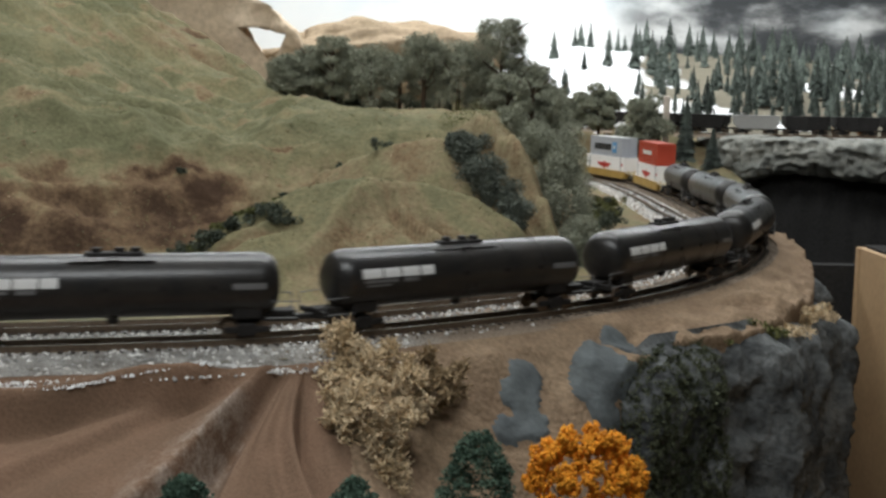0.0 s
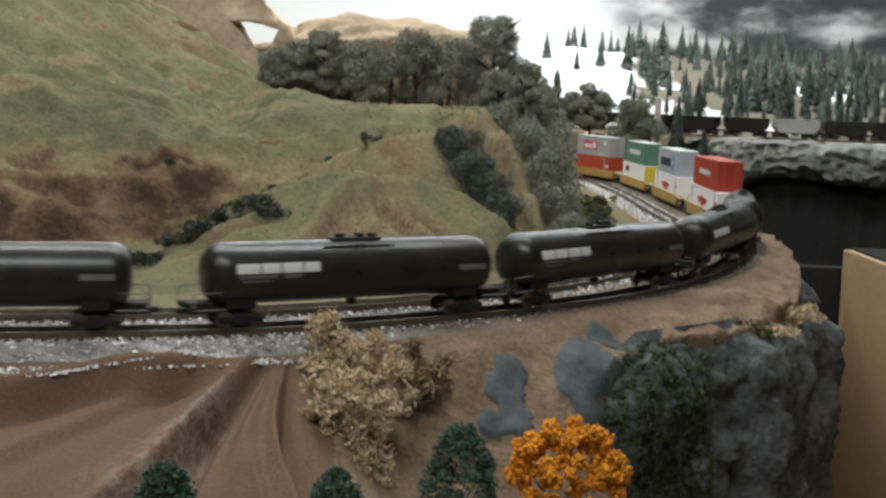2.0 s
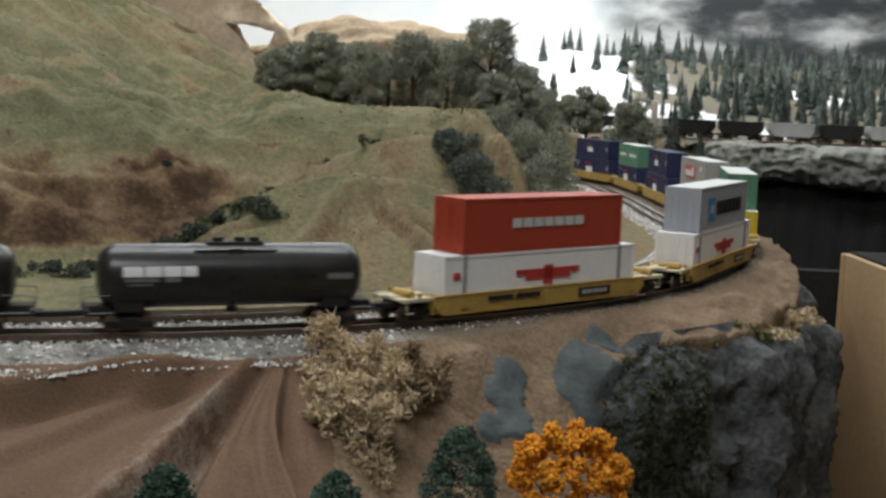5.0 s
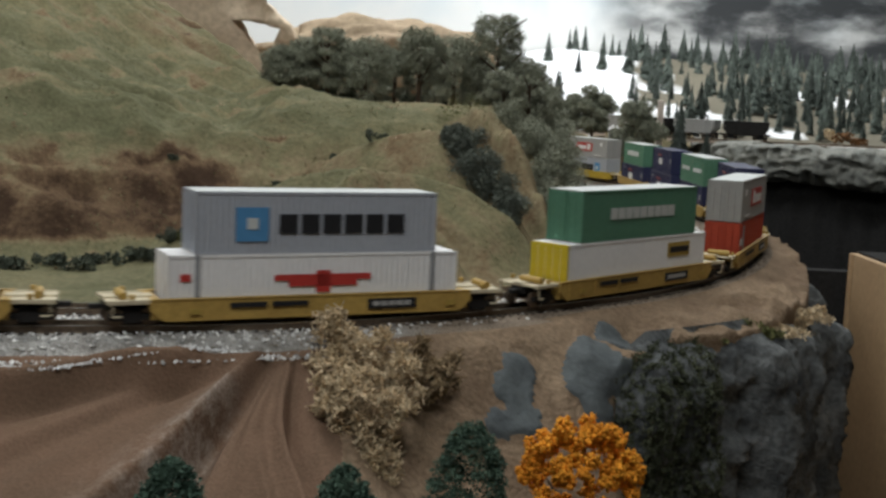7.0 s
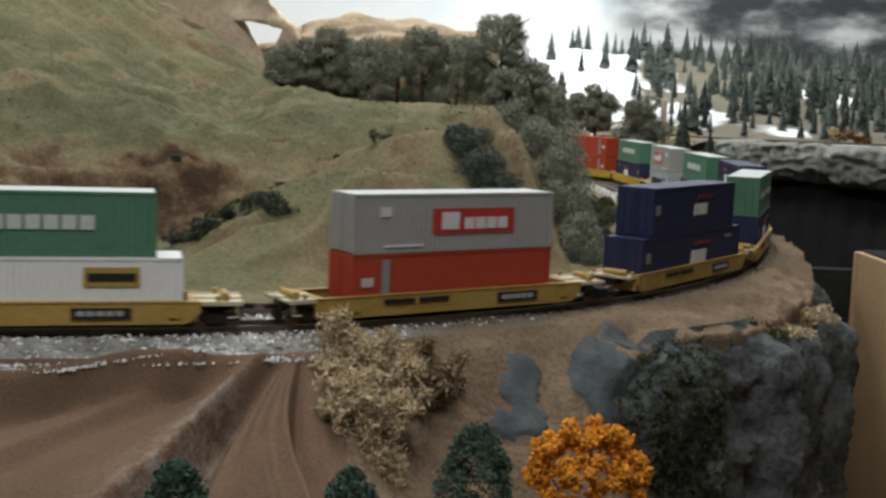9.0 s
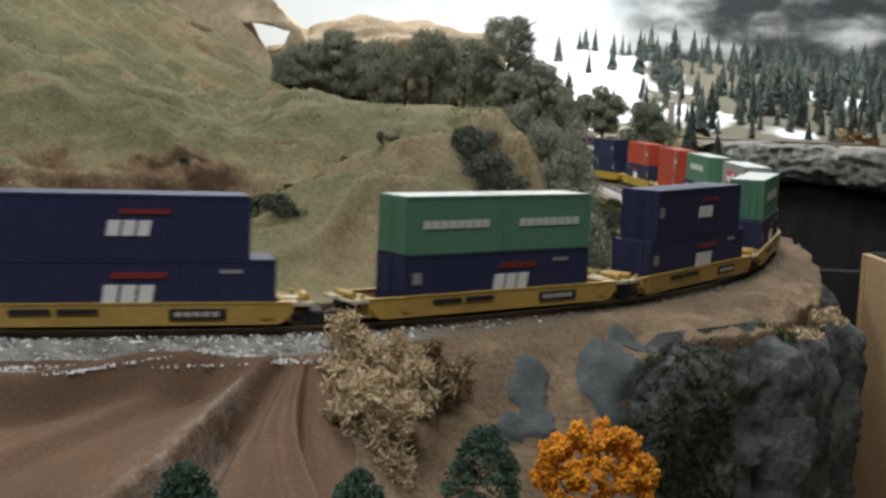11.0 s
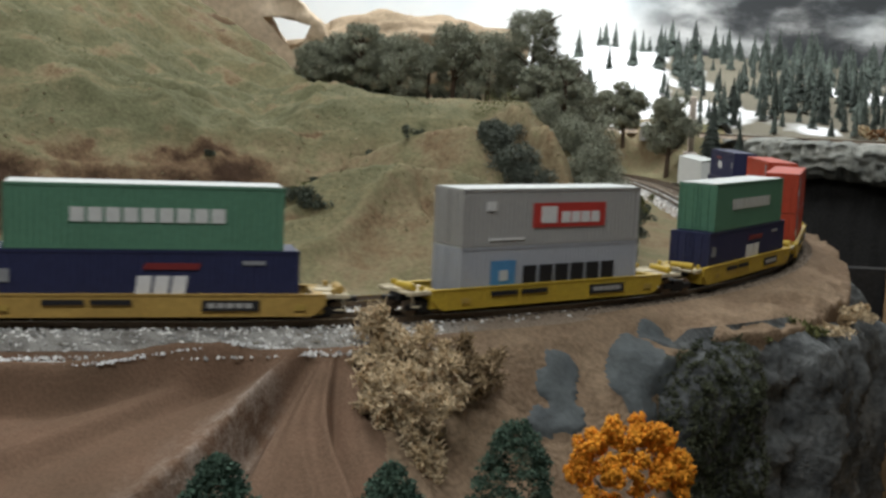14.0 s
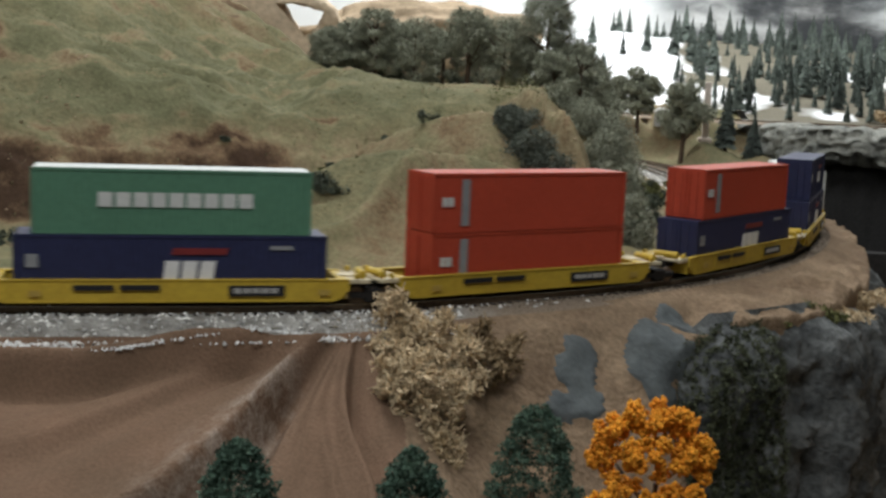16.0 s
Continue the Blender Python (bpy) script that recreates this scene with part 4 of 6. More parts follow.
def upper_deck():
    E = np.array(DECK)
    s = np.r_[0, np.cumsum(np.hypot(*np.diff(E, axis=0).T))]
    u = np.arange(0, s[-1], 0.004)
    L = np.stack([np.interp(u, s, E[:, 0]), np.interp(u, s, E[:, 1])], 1)
    d = np.gradient(L, axis=0)
    d /= np.hypot(d[:, 0], d[:, 1])[:, None]
    out = np.stack([d[:, 1], -d[:, 0]], 1)
    prof = [(-0.07, 0.074), (-0.04, 0.0745), (-0.02, 0.0735), (-0.008, 0.071), (0.0, 0.066), (0.005, 0.058), (0.007, 0.05), (0.006, 0.042), (0.008, 0.034), (0.006, 0.026), (0.002, 0.018), (-0.006, 0.012), (-0.03, 0.009), (-0.09, 0.008)]
    prof = [tuple(np.interp(v, np.arange(len(prof)), c) for c in zip(*prof)) for v in np.arange(0, len(prof) - 0.99, 0.34)]
    low = np.interp(L[:, 0], [0.36, 0.47, 0.55, 0.6, 0.75, 1.2], [1.7, 1.6, 1.1, 1.0, 1.2, 1.5])
    V = np.zeros((len(L), len(prof), 3))
    for k, (o, z) in enumerate(prof):
        S = np.stack([u, np.full(len(u), z)], 1)
        wob = 0.011 * fbm(S, 18.0, 3, ridged=True) + 0.009 * fbm(S * [1, 1.6], 50.0, 4, ridged=True) - 0.013 if 0 < k < len(prof) - 1 else 0 * u
        V[:, k, :2] = L + out * (o + wob)[:, None]
        V[:, k, 2] = 0.074 - (0.074 - z) * low + (0.003 * fbm(S, 40.0, 2) if k else 0)
    m = len(prof)
    i = (np.arange(len(L) - 1)[:, None] * m + np.arange(m - 1)).ravel()
    ob = raw("rock_ledge", V.reshape(-1, 3), np.stack([i, i + 1, i + 1 + m, i + m], 1), M_LEDGE, smooth=True)
    tagged(ob, "pale grey rock ledge along the upper deck", "ledge", kind="structure")
    xs, ys = np.arange(0.02, 2.6, 0.022), np.arange(2.15, 3.6, 0.022)
    X, Y = np.meshgrid(xs, ys)
    P = np.stack([X.ravel(), Y.ravel()], 1)
    x, y = P[:, 0], P[:, 1]
    front = np.interp(x, E[:, 0], E[:, 1])
    rise = np.interp(y, [2.15, 2.38, 2.6, 3.0, 3.3, 3.6], [0.0, 0.0, 0.055, 0.15, 0.19, 0.21])
    z = 0.0725 + rise * np.interp(x, [0.02, 0.3, 0.45, 0.7, 1.2], [0.9, 1.1, 1.0, 0.95, 0.7]) + 0.02 * fbm(P, 3.5, 4) * step(2.4, 2.7, y)
    z = -0.02 + (z + 0.02) * np.maximum(step(0.3, 0.46, x), step(2.42, 2.8, y))
    z = np.where(y < front + 0.02, 0.04, z)
    z = np.where((x < 0.3) & (y < 2.45), -0.05, z)
    floor_ = 0.75 * step(0.135, 0.17, x / y) - 0.5 * step(0.15, 0.5, fbm(P, 6.0, 4)) + 0.2 * fbm(P, 16.0, 3)
    slope = sheet("snow_slope", xs, ys, z.reshape(X.shape), M_SNOW, floor_)
    bm = bmesh.new()
    bm.from_mesh(slope.data)
    bmesh.ops.delete(bm, geom=[v for v in bm.verts if v.co.y < np.interp(v.co.x, E[:, 0], E[:, 1]) + 0.02 or v.co.x < 0.5 and v.co.y < 2.44], context="VERTS")
    bm.to_mesh(slope.data)
    bm.free()
    tagged(slope, "slope of the upper deck under patchy snow", "ground", kind="structure")
    tagged(part("deck_underside", boxed(0.56, 2.6, 2.2, 3.55, -0.01, 0.004), M_BLACK), "black underside of the upper deck", "deck", kind="structure")
    drape = bmesh.new()
    xs = np.arange(0.53, 2.6, 0.01)
    for k, xx in enumerate(xs):
        yy = np.interp(xx, E[:, 0], E[:, 1]) + 0.05 + 0.004 * math.sin(xx * 160)
        for z in (0.03, -1.0):
            drape.verts.new((xx, yy, z))
    drape.verts.ensure_lookup_table()
    for k in range(len(xs) - 1):
        drape.faces.new([drape.verts[j] for j in (2 * k, 2 * k + 1, 2 * k + 3, 2 * k + 2)])
    tagged(part("drape", drape, M_BLACK, smooth=True), "black drape hanging below the upper deck", "drape", kind="structure")
    # Two black boards added to fill the dark space around the plywood panel.
    tagged(part("skirt", boxed(0.405, 2.6, 1.32, 1.34, -1.0, -0.045), M_BLACK), "black board added to fill the dark gap by the panel", "board", kind="structure")
    tagged(part("end_board", boxed(0.458, 0.5, 0.5, 1.31, -1.0, -0.02), M_BLACK), "black board added to keep the space behind the plywood panel dark", "board", kind="structure")
    panel = thing("wood_panel", "plain brown plywood end panel beside the cliff", "panel")
    part("sheet", boxed(0.45, 0.457, 0.5, 1.3, -1.0, -0.022, 0.001), M_WOOD, panel)
    part("edge_strip", boxed(0.448, 0.459, 1.3, 1.309, -1.0, -0.022, 0.0015), M_WOOD, panel)


upper_deck()

# ---------------------------------------------------------------- trees and bushes


def leaves(rng, C, R, n, size):
    """Small random triangles in blobs (centres C, radii R): arrays of verts and faces."""
    C, R = np.asarray(C, float), np.asarray(R, float)
    if R.ndim == 1:
        R = np.repeat(R[:, None], 3, 1)
    w = R.prod(1) ** (2 / 3)
    k = rng.choice(len(C), n, p=w / w.sum())
    v = rng.normal(size=(n, 3))
    v /= np.linalg.norm(v, axis=1)[:, None]
    p = C[k] + v * R[k] * rng.uniform(0.55, 1.08, (n, 1))
    a, b = rng.normal(size=(n, 3)), rng.normal(size=(n, 3))
    a /= np.linalg.norm(a, axis=1)[:, None]
    b /= np.linalg.norm(b, axis=1)[:, None]
    q = size * rng.uniform(0.6, 1.5, (n, 1))
    V = np.stack([p + a * q, p + b * q, p - (a + b) * q * 0.6], 1).reshape(-1, 3)
    return V, np.arange(3 * n).reshape(-1, 3)


def trunk_mesh(h, r, seed, limbs=5, lean=0.05):
    rng = random.Random(seed)
    bm = bmesh.new()
    p, q = Vector((0, 0, -0.004)), Vector((rng.uniform(-lean, lean) * h, rng.uniform(-lean, lean) * h, h))
    bmesh.ops.create_cone(bm, cap_ends=True, segments=7, radius1=r, radius2=r * 0.35, depth=(q - p).length, matrix=Matrix.Translation((p + q) / 2) @ (q - p).to_track_quat("Z", "Y").to_matrix().to_4x4())
    for _ in range(limbs):
        a = p.lerp(q, rng.uniform(0.35, 0.9))
        ang = rng.uniform(0, 6.28)
        b = a + Vector((math.cos(ang), math.sin(ang), rng.uniform(0.5, 1.1))) * h * 0.28
        bmesh.ops.create_cone(bm, cap_ends=True, segments=5, radius1=r * 0.45, radius2=r * 0.15, depth=(b - a).length, matrix=Matrix.Translation((a + b) / 2) @ (b - a).to_track_quat("Z", "Y").to_matrix().to_4x4())
    return bm


def broadleaf(h, w, seed, mat, label, low=0.3, n=2600, leaf=0.0028, group="trees", blobs=14, name="tree"):
    """Foam-foliage tree: trunk, limbs and a crown of many small leaf tufts in uneven lumps."""
    rng = np.random.default_rng(seed)
    t = thing(name, label, "tree", group)
    part("trunk", trunk_mesh(h * 0.8, h * 0.028 + 0.0008, seed), M_TRUNK, t)
    C, R = [], []
    for _ in range(blobs):
        f = rng.uniform(low, 0.93)
        span = w / 2 * math.sin(math.pi * min(0.98, max(0.12, (f - low * 0.7) / (1.05 - low * 0.7)))) ** 0.6
        a, q = rng.uniform(0, 6.28), rng.uniform(0.2, 0.85)
        C.append((math.cos(a) * span * q, math.sin(a) * span * q, f * h))
        r = w * rng.uniform(0.13, 0.24)
        R.append((r, r, r * 0.75))
    V, F = leaves(rng, C, R, n, leaf)
    raw("crown", V, F, mat, t)
    return t


def foam_tree(h, w, seed, mat, label, low=0.25, n=15000, leaf=0.0011, group="trees", lumps=26, flat=0.8):
    """Tree of foam clumps: a domed crown of separate rounded lumps with gaps, on a trunk with limbs."""
    rng = np.random.default_rng(seed)
    t = thing("tree", label, "tree", group)
    part("trunk", trunk_mesh(h * 0.85, h * 0.026 + 0.0008, seed, 6), M_TRUNK, t)
    C, R = [], []
    for k in range(lumps):
        f = (k + rng.uniform(0, 1)) / lumps
        z = low + (0.93 - low) * f**0.8
        span = w / 2 * math.sqrt(max(0.06, 1 - ((z - low - 0.3 * (1 - low)) / (0.74 * (1 - low))) ** 2))
        a = 2.4 * k + rng.uniform(-0.5, 0.5)
        r = w * rng.uniform(0.12, 0.22)
        q = max(0.0, span - r * 0.75)
        C.append((math.cos(a) * q, math.sin(a) * q, z * h - r * 0.3))
        R.append((r * rng.uniform(0.8, 1.35), r * rng.uniform(0.8, 1.35), r * flat * rng.uniform(0.6, 1.1)))
    V, F = leaves(rng, C, R, n, leaf)
    V = V + np.repeat(rng.normal(0, w * 0.022, (n, 3)), 3, 0)  # loose, uneven outline
    raw("crown", V, F, mat, t)
    return t


def shrub(w, h, seed, mat, label, n=500, leaf=0.0022, blobs=7, name="shrub", group="shrubs", fall=0.0):
    """Low bush; fall drags its lumps down a slope."""
    rng = np.random.default_rng(seed)
    C = [((rng.uniform(-0.5, 0.5)) * w, rng.uniform(-0.3, 0.3) * w, rng.uniform(0.15, 0.75) * h) for _ in range(blobs)]
    R = [(w * 0.22 * rng.uniform(0.7, 1.3),) * 2 + (h * 0.28 * rng.uniform(0.8, 1.2),) for _ in range(blobs)]
    V, F = leaves(rng, C, R, n, leaf)
    return tagged(raw(name, V, F, mat), label, "bush", group)


def conifer(h, w, seed, mat, label, rings=11, arms=11, group="conifers", droop=0.35, name="conifer"):
    """Needle tree: tapered trunk and tiers of ragged drooping boughs."""
    rng = np.random.default_rng(seed)
    t = thing(name, label, "tree", group)
    bm = bmesh.new()
    bmesh.ops.create_cone(bm, cap_ends=True, segments=6, radius1=h * 0.022 + 0.0005, radius2=0.0003, depth=h * 0.95, matrix=Matrix.Translation((0, 0, h * 0.475 - 0.002)))
    part("trunk", bm, M_TRUNK, t)
    V, F = [], []
    for k in range(rings):
        f = k / rings
        z, r = h * (0.1 + 0.88 * f), w / 2 * (1 - f) ** 0.85 + 0.0012
        m = max(5, int(arms * (1 - 0.45 * f)))
        for j in range(m):
            a = 6.283 * (j + rng.uniform(-0.35, 0.35)) / m + k * 0.7
            rr = r * rng.uniform(0.7, 1.15)
            up = h * 0.075 * rng.uniform(0.7, 1.3)
            side = rr * 0.42 + 0.0006
            c, s = math.cos(a), math.sin(a)
            i = len(V)
            V += [(0, 0, z + up), (c * rr * 0.65 - s * side, s * rr * 0.65 + c * side, z - droop * rr * 0.5), (c * rr, s * rr, z - droop * rr), (c * rr * 0.65 + s * side, s * rr * 0.65 - c * side, z - droop * rr * 0.5), (c * rr * 0.6, s * rr * 0.6, z + up * 0.35)]
            F += [(i, i + 1, i + 4), (i + 1, i + 2, i + 4), (i + 2, i + 3, i + 4), (i + 3, i, i + 4)]
    V += [(0, 0, h), (0.001, 0, h * 0.93), (-0.0006, 0.0008, h * 0.93), (-0.0006, -0.0008, h * 0.93)]
    i = len(V) - 4
    F += [(i, i + 1, i + 2), (i, i + 2, i + 3), (i, i + 3, i + 1)]
    raw("crown", V, F, mat, t)
    return t


def tops(x, y):
    """Ground height at a place."""
    return float(land(np.array([[x, y]]))[0])


def hill_trees():
    rng = random.Random(5)
    # row along the plateau's back: round crowns of different heights, each told from the next
    row = [  # x, y, top, width, lowest leaves
        (-0.192, 1.36, 0.18, 0.046, 0.2), (-0.168, 1.385, 0.192, 0.048, 0.15), (-0.139, 1.36, 0.206, 0.048, 0.25), (-0.118, 1.42, 0.194, 0.05, 0.1), (-0.097, 1.36, 0.194, 0.064, 0.14),
        (-0.066, 1.42, 0.188, 0.05, 0.1), (-0.036, 1.37, 0.211, 0.056, 0.42), (0.003, 1.36, 0.2, 0.068, 0.16), (-0.018, 1.43, 0.18, 0.05, 0.1), (0.032, 1.42, 0.182, 0.05, 0.1),
        (0.074, 1.36, 0.182, 0.054, 0.12), (0.058, 1.33, 0.163, 0.048, 0.1), (0.096, 1.42, 0.176, 0.05, 0.1),
    ]
    for n, (x, y, top, w, low) in enumerate(row):
        z = max(0.108, tops(x, y)) - 0.003
        t = foam_tree(top - z, w, 100 + n, M_LEAF, "dark olive foam-foliage tree in a row on the hilltop", low, group="hilltop trees")
        t.matrix_basis = pose(x, y, z, 0, 0, rng.uniform(0, 360))
    tall = foam_tree(0.12, 0.058, 140, M_LEAF, "tall dark tree with a flat layered crown", 0.5, group="hilltop trees", lumps=24)
    tall.matrix_basis = pose(0.05, 1.36, 0.11, 0, 0, 30)
    # Dark shrubs added to stand in for the shaded band under the crowns.
    for n, x in enumerate((-0.2, -0.175, -0.15, -0.125, -0.1, -0.07, -0.045, -0.02, 0.01, 0.035)):
        b = shrub(0.026, 0.018, 120 + n, M_SHRUB, "dark shrubs added for the shade below the hilltop trees", 900, 0.0014, 8, group="hilltop undergrowth")
        b.matrix_basis = pose(x, 1.37 + 0.02 * (n % 3), tops(x, 1.37 + 0.02 * (n % 3)) - 0.003)
    # stand behind the shoulder, down to the far track
    for n, (x, y, h, _) in enumerate([(0.11, 1.5, 0.14, 0), (0.145, 1.62, 0.125, 0), (0.115, 1.42, 0.12, 0), (0.095, 1.3, 0.1, 0), (0.08, 1.22, 0.075, 0), (0.075, 1.4, 0.1, 0)]):
        t = foam_tree(h, h * 0.55, 160 + n, M_LEAF, "dark olive tree on the back of the hill", 0.1, 12000, 0.0013, "hilltop trees", 17)
        t.matrix_basis = pose(x, y, tops(x, y) - 0.004, 0, 0, rng.uniform(0, 360))
    for n, (x, y, h) in enumerate([(0.276, 2.3, 0.125), (0.34, 2.17, 0.155), (0.235, 2.33, 0.095)]):
        t = broadleaf(h, h * 0.62, 180 + n, M_LEAF, "dark round-crowned tree with a bare trunk", 0.34, 11000, 0.0026, "trackside trees", 26)
        t.matrix_basis = pose(x, y, tops(x, y) - 0.004, 0, 0, 40 * n)
    # bushes on the slopes
    spots = [(-0.096, 1.06, 0.013, 0.009), (-0.062, 1.02, 0.016, 0.012), (-0.05, 1.06, 0.007, 0.005), (-0.035, 1.07, 0.006, 0.004), (-0.23, 1.01, 0.008, 0.005), (0.006, 1.1, 0.036, 0.03), (-0.11, 0.985, 0.012, 0.006), (-0.092, 0.985, 0.012, 0.005)]
    for n, (x, y, w, h) in enumerate(spots):
        b = shrub(w, h, 200 + n, M_LIGHTLEAF if n == 5 else M_SHRUB, "small grey-green bush on the grassy slope", 700, 0.0009, 7, group="slope bushes")
        b.matrix_basis = pose(x, y, tops(x, y) - 0.002)
    for n, (x, y, w, h) in enumerate([(0.016, 1.05, 0.034, 0.032), (0.004, 1.0, 0.026, 0.022), (0.012, 0.99, 0.034, 0.03), (0.022, 0.98, 0.038, 0.036), (0.031, 0.97, 0.038, 0.038), (0.039, 0.962, 0.036, 0.034), (0.046, 0.952, 0.032, 0.03), (0.053, 0.942, 0.024, 0.022)]):
        b = shrub(w, h, 220 + n, M_BLUEBUSH, "dark blue-green bush clinging to the hillside", 5200, 0.001, 11, group="hillside bushes")
        b.matrix_basis = pose(x, y, tops(x, y) - 0.006)
    for n, (x, y, w, h) in enumerate([(0.09, 1.08, 0.05, 0.06), (0.096, 1.05, 0.046, 0.058), (0.1, 1.02, 0.042, 0.054), (0.104, 0.99, 0.036, 0.048), (0.085, 1.11, 0.05, 0.06), (0.07, 1.13, 0.045, 0.045), (0.11, 0.97, 0.03, 0.036)]):
        b = shrub(w, h, 240 + n, M_LEAF, "tall dark scrub hanging down the end of the hill", 7000, 0.0011, 13, group="end scrub")
        b.matrix_basis = pose(x, y, tops(x, y) - 0.006)
    rng2 = random.Random(9)
    for n in range(14):
        f = n / 13
        x, y = -0.2 + 0.075 * f + rng2.uniform(-0.006, 0.006), 0.885 + 0.06 * f + rng2.uniform(-0.015, 0.01)
        b = shrub(0.015, 0.006, 340 + n, M_LIGHTLEAF if n % 3 else M_SHRUB, "low dark scrub in the gully behind the mound", 600, 0.0012, 8, group="gully scrub")
        b.matrix_basis = pose(x, y, tops(x, y) - 0.002, 0, 0, rng2.uniform(0, 360))
    for n in range(16):
        f = rng2.random()
        x, y = 0.135 + 0.07 * f + rng2.uniform(-0.012, 0.012), 1.08 + 0.5 * f
        b = shrub(0.026, 0.016, 260 + n, M_LIGHTLEAF if n % 3 == 0 else M_SHRUB, "low dark green bush beside the inner track", 800, 0.0014, 8, group="trackside bushes")
        b.matrix_basis = pose(x, y, tops(x, y) - 0.002, 0, 0, rng2.uniform(0, 360))
    for n in range(20):
        x = -0.45 + 0.017 * n + rng2.uniform(-0.006, 0.006)
        y = np.interp(x, [-0.5, -0.2, -0.14, 0.0], [0.83, 0.865, 0.9, 0.95]) + rng2.uniform(-0.02, 0.01)
        b = shrub(0.024, 0.012, 300 + n, M_SHRUB, "low dark scrub along the foot of the hill", 800, 0.0013, 8, group="foot scrub")
        b.matrix_basis = pose(x, y, tops(x, y) - 0.002, 0, 0, rng2.uniform(0, 360))
    # turf fluff scattered in patches over the slopes
    g = np.random.default_rng(77)
    P = np.column_stack([g.uniform(-0.62, 0.1, 60000), g.uniform(0.86, 1.5, 60000)])
    P = P[fbm(P, 9.0, 3) + 0.4 * fbm(P, 40.0, 2) > 0.28][:9000]
    z = land(P)
    V, F = leaves(g, np.column_stack([P, z]), np.full(len(P), 0.0011), 26000, 0.0008)
    tagged(raw("turf_fluff", V, F, M_TURF), "olive turf fluff scattered over the hillside", "grass", kind="stuff")
    P = np.column_stack([g.uniform(-0.62, 0.08, 30000), g.uniform(0.84, 1.45, 30000)])
    P = P[fbm(P + 5, 14.0, 3) > 0.45][:700]
    pebbles("hill_stones", P, land(P), 0.0017, M_TANROCK, "small tan stones on the hillside", 6)


hill_trees()


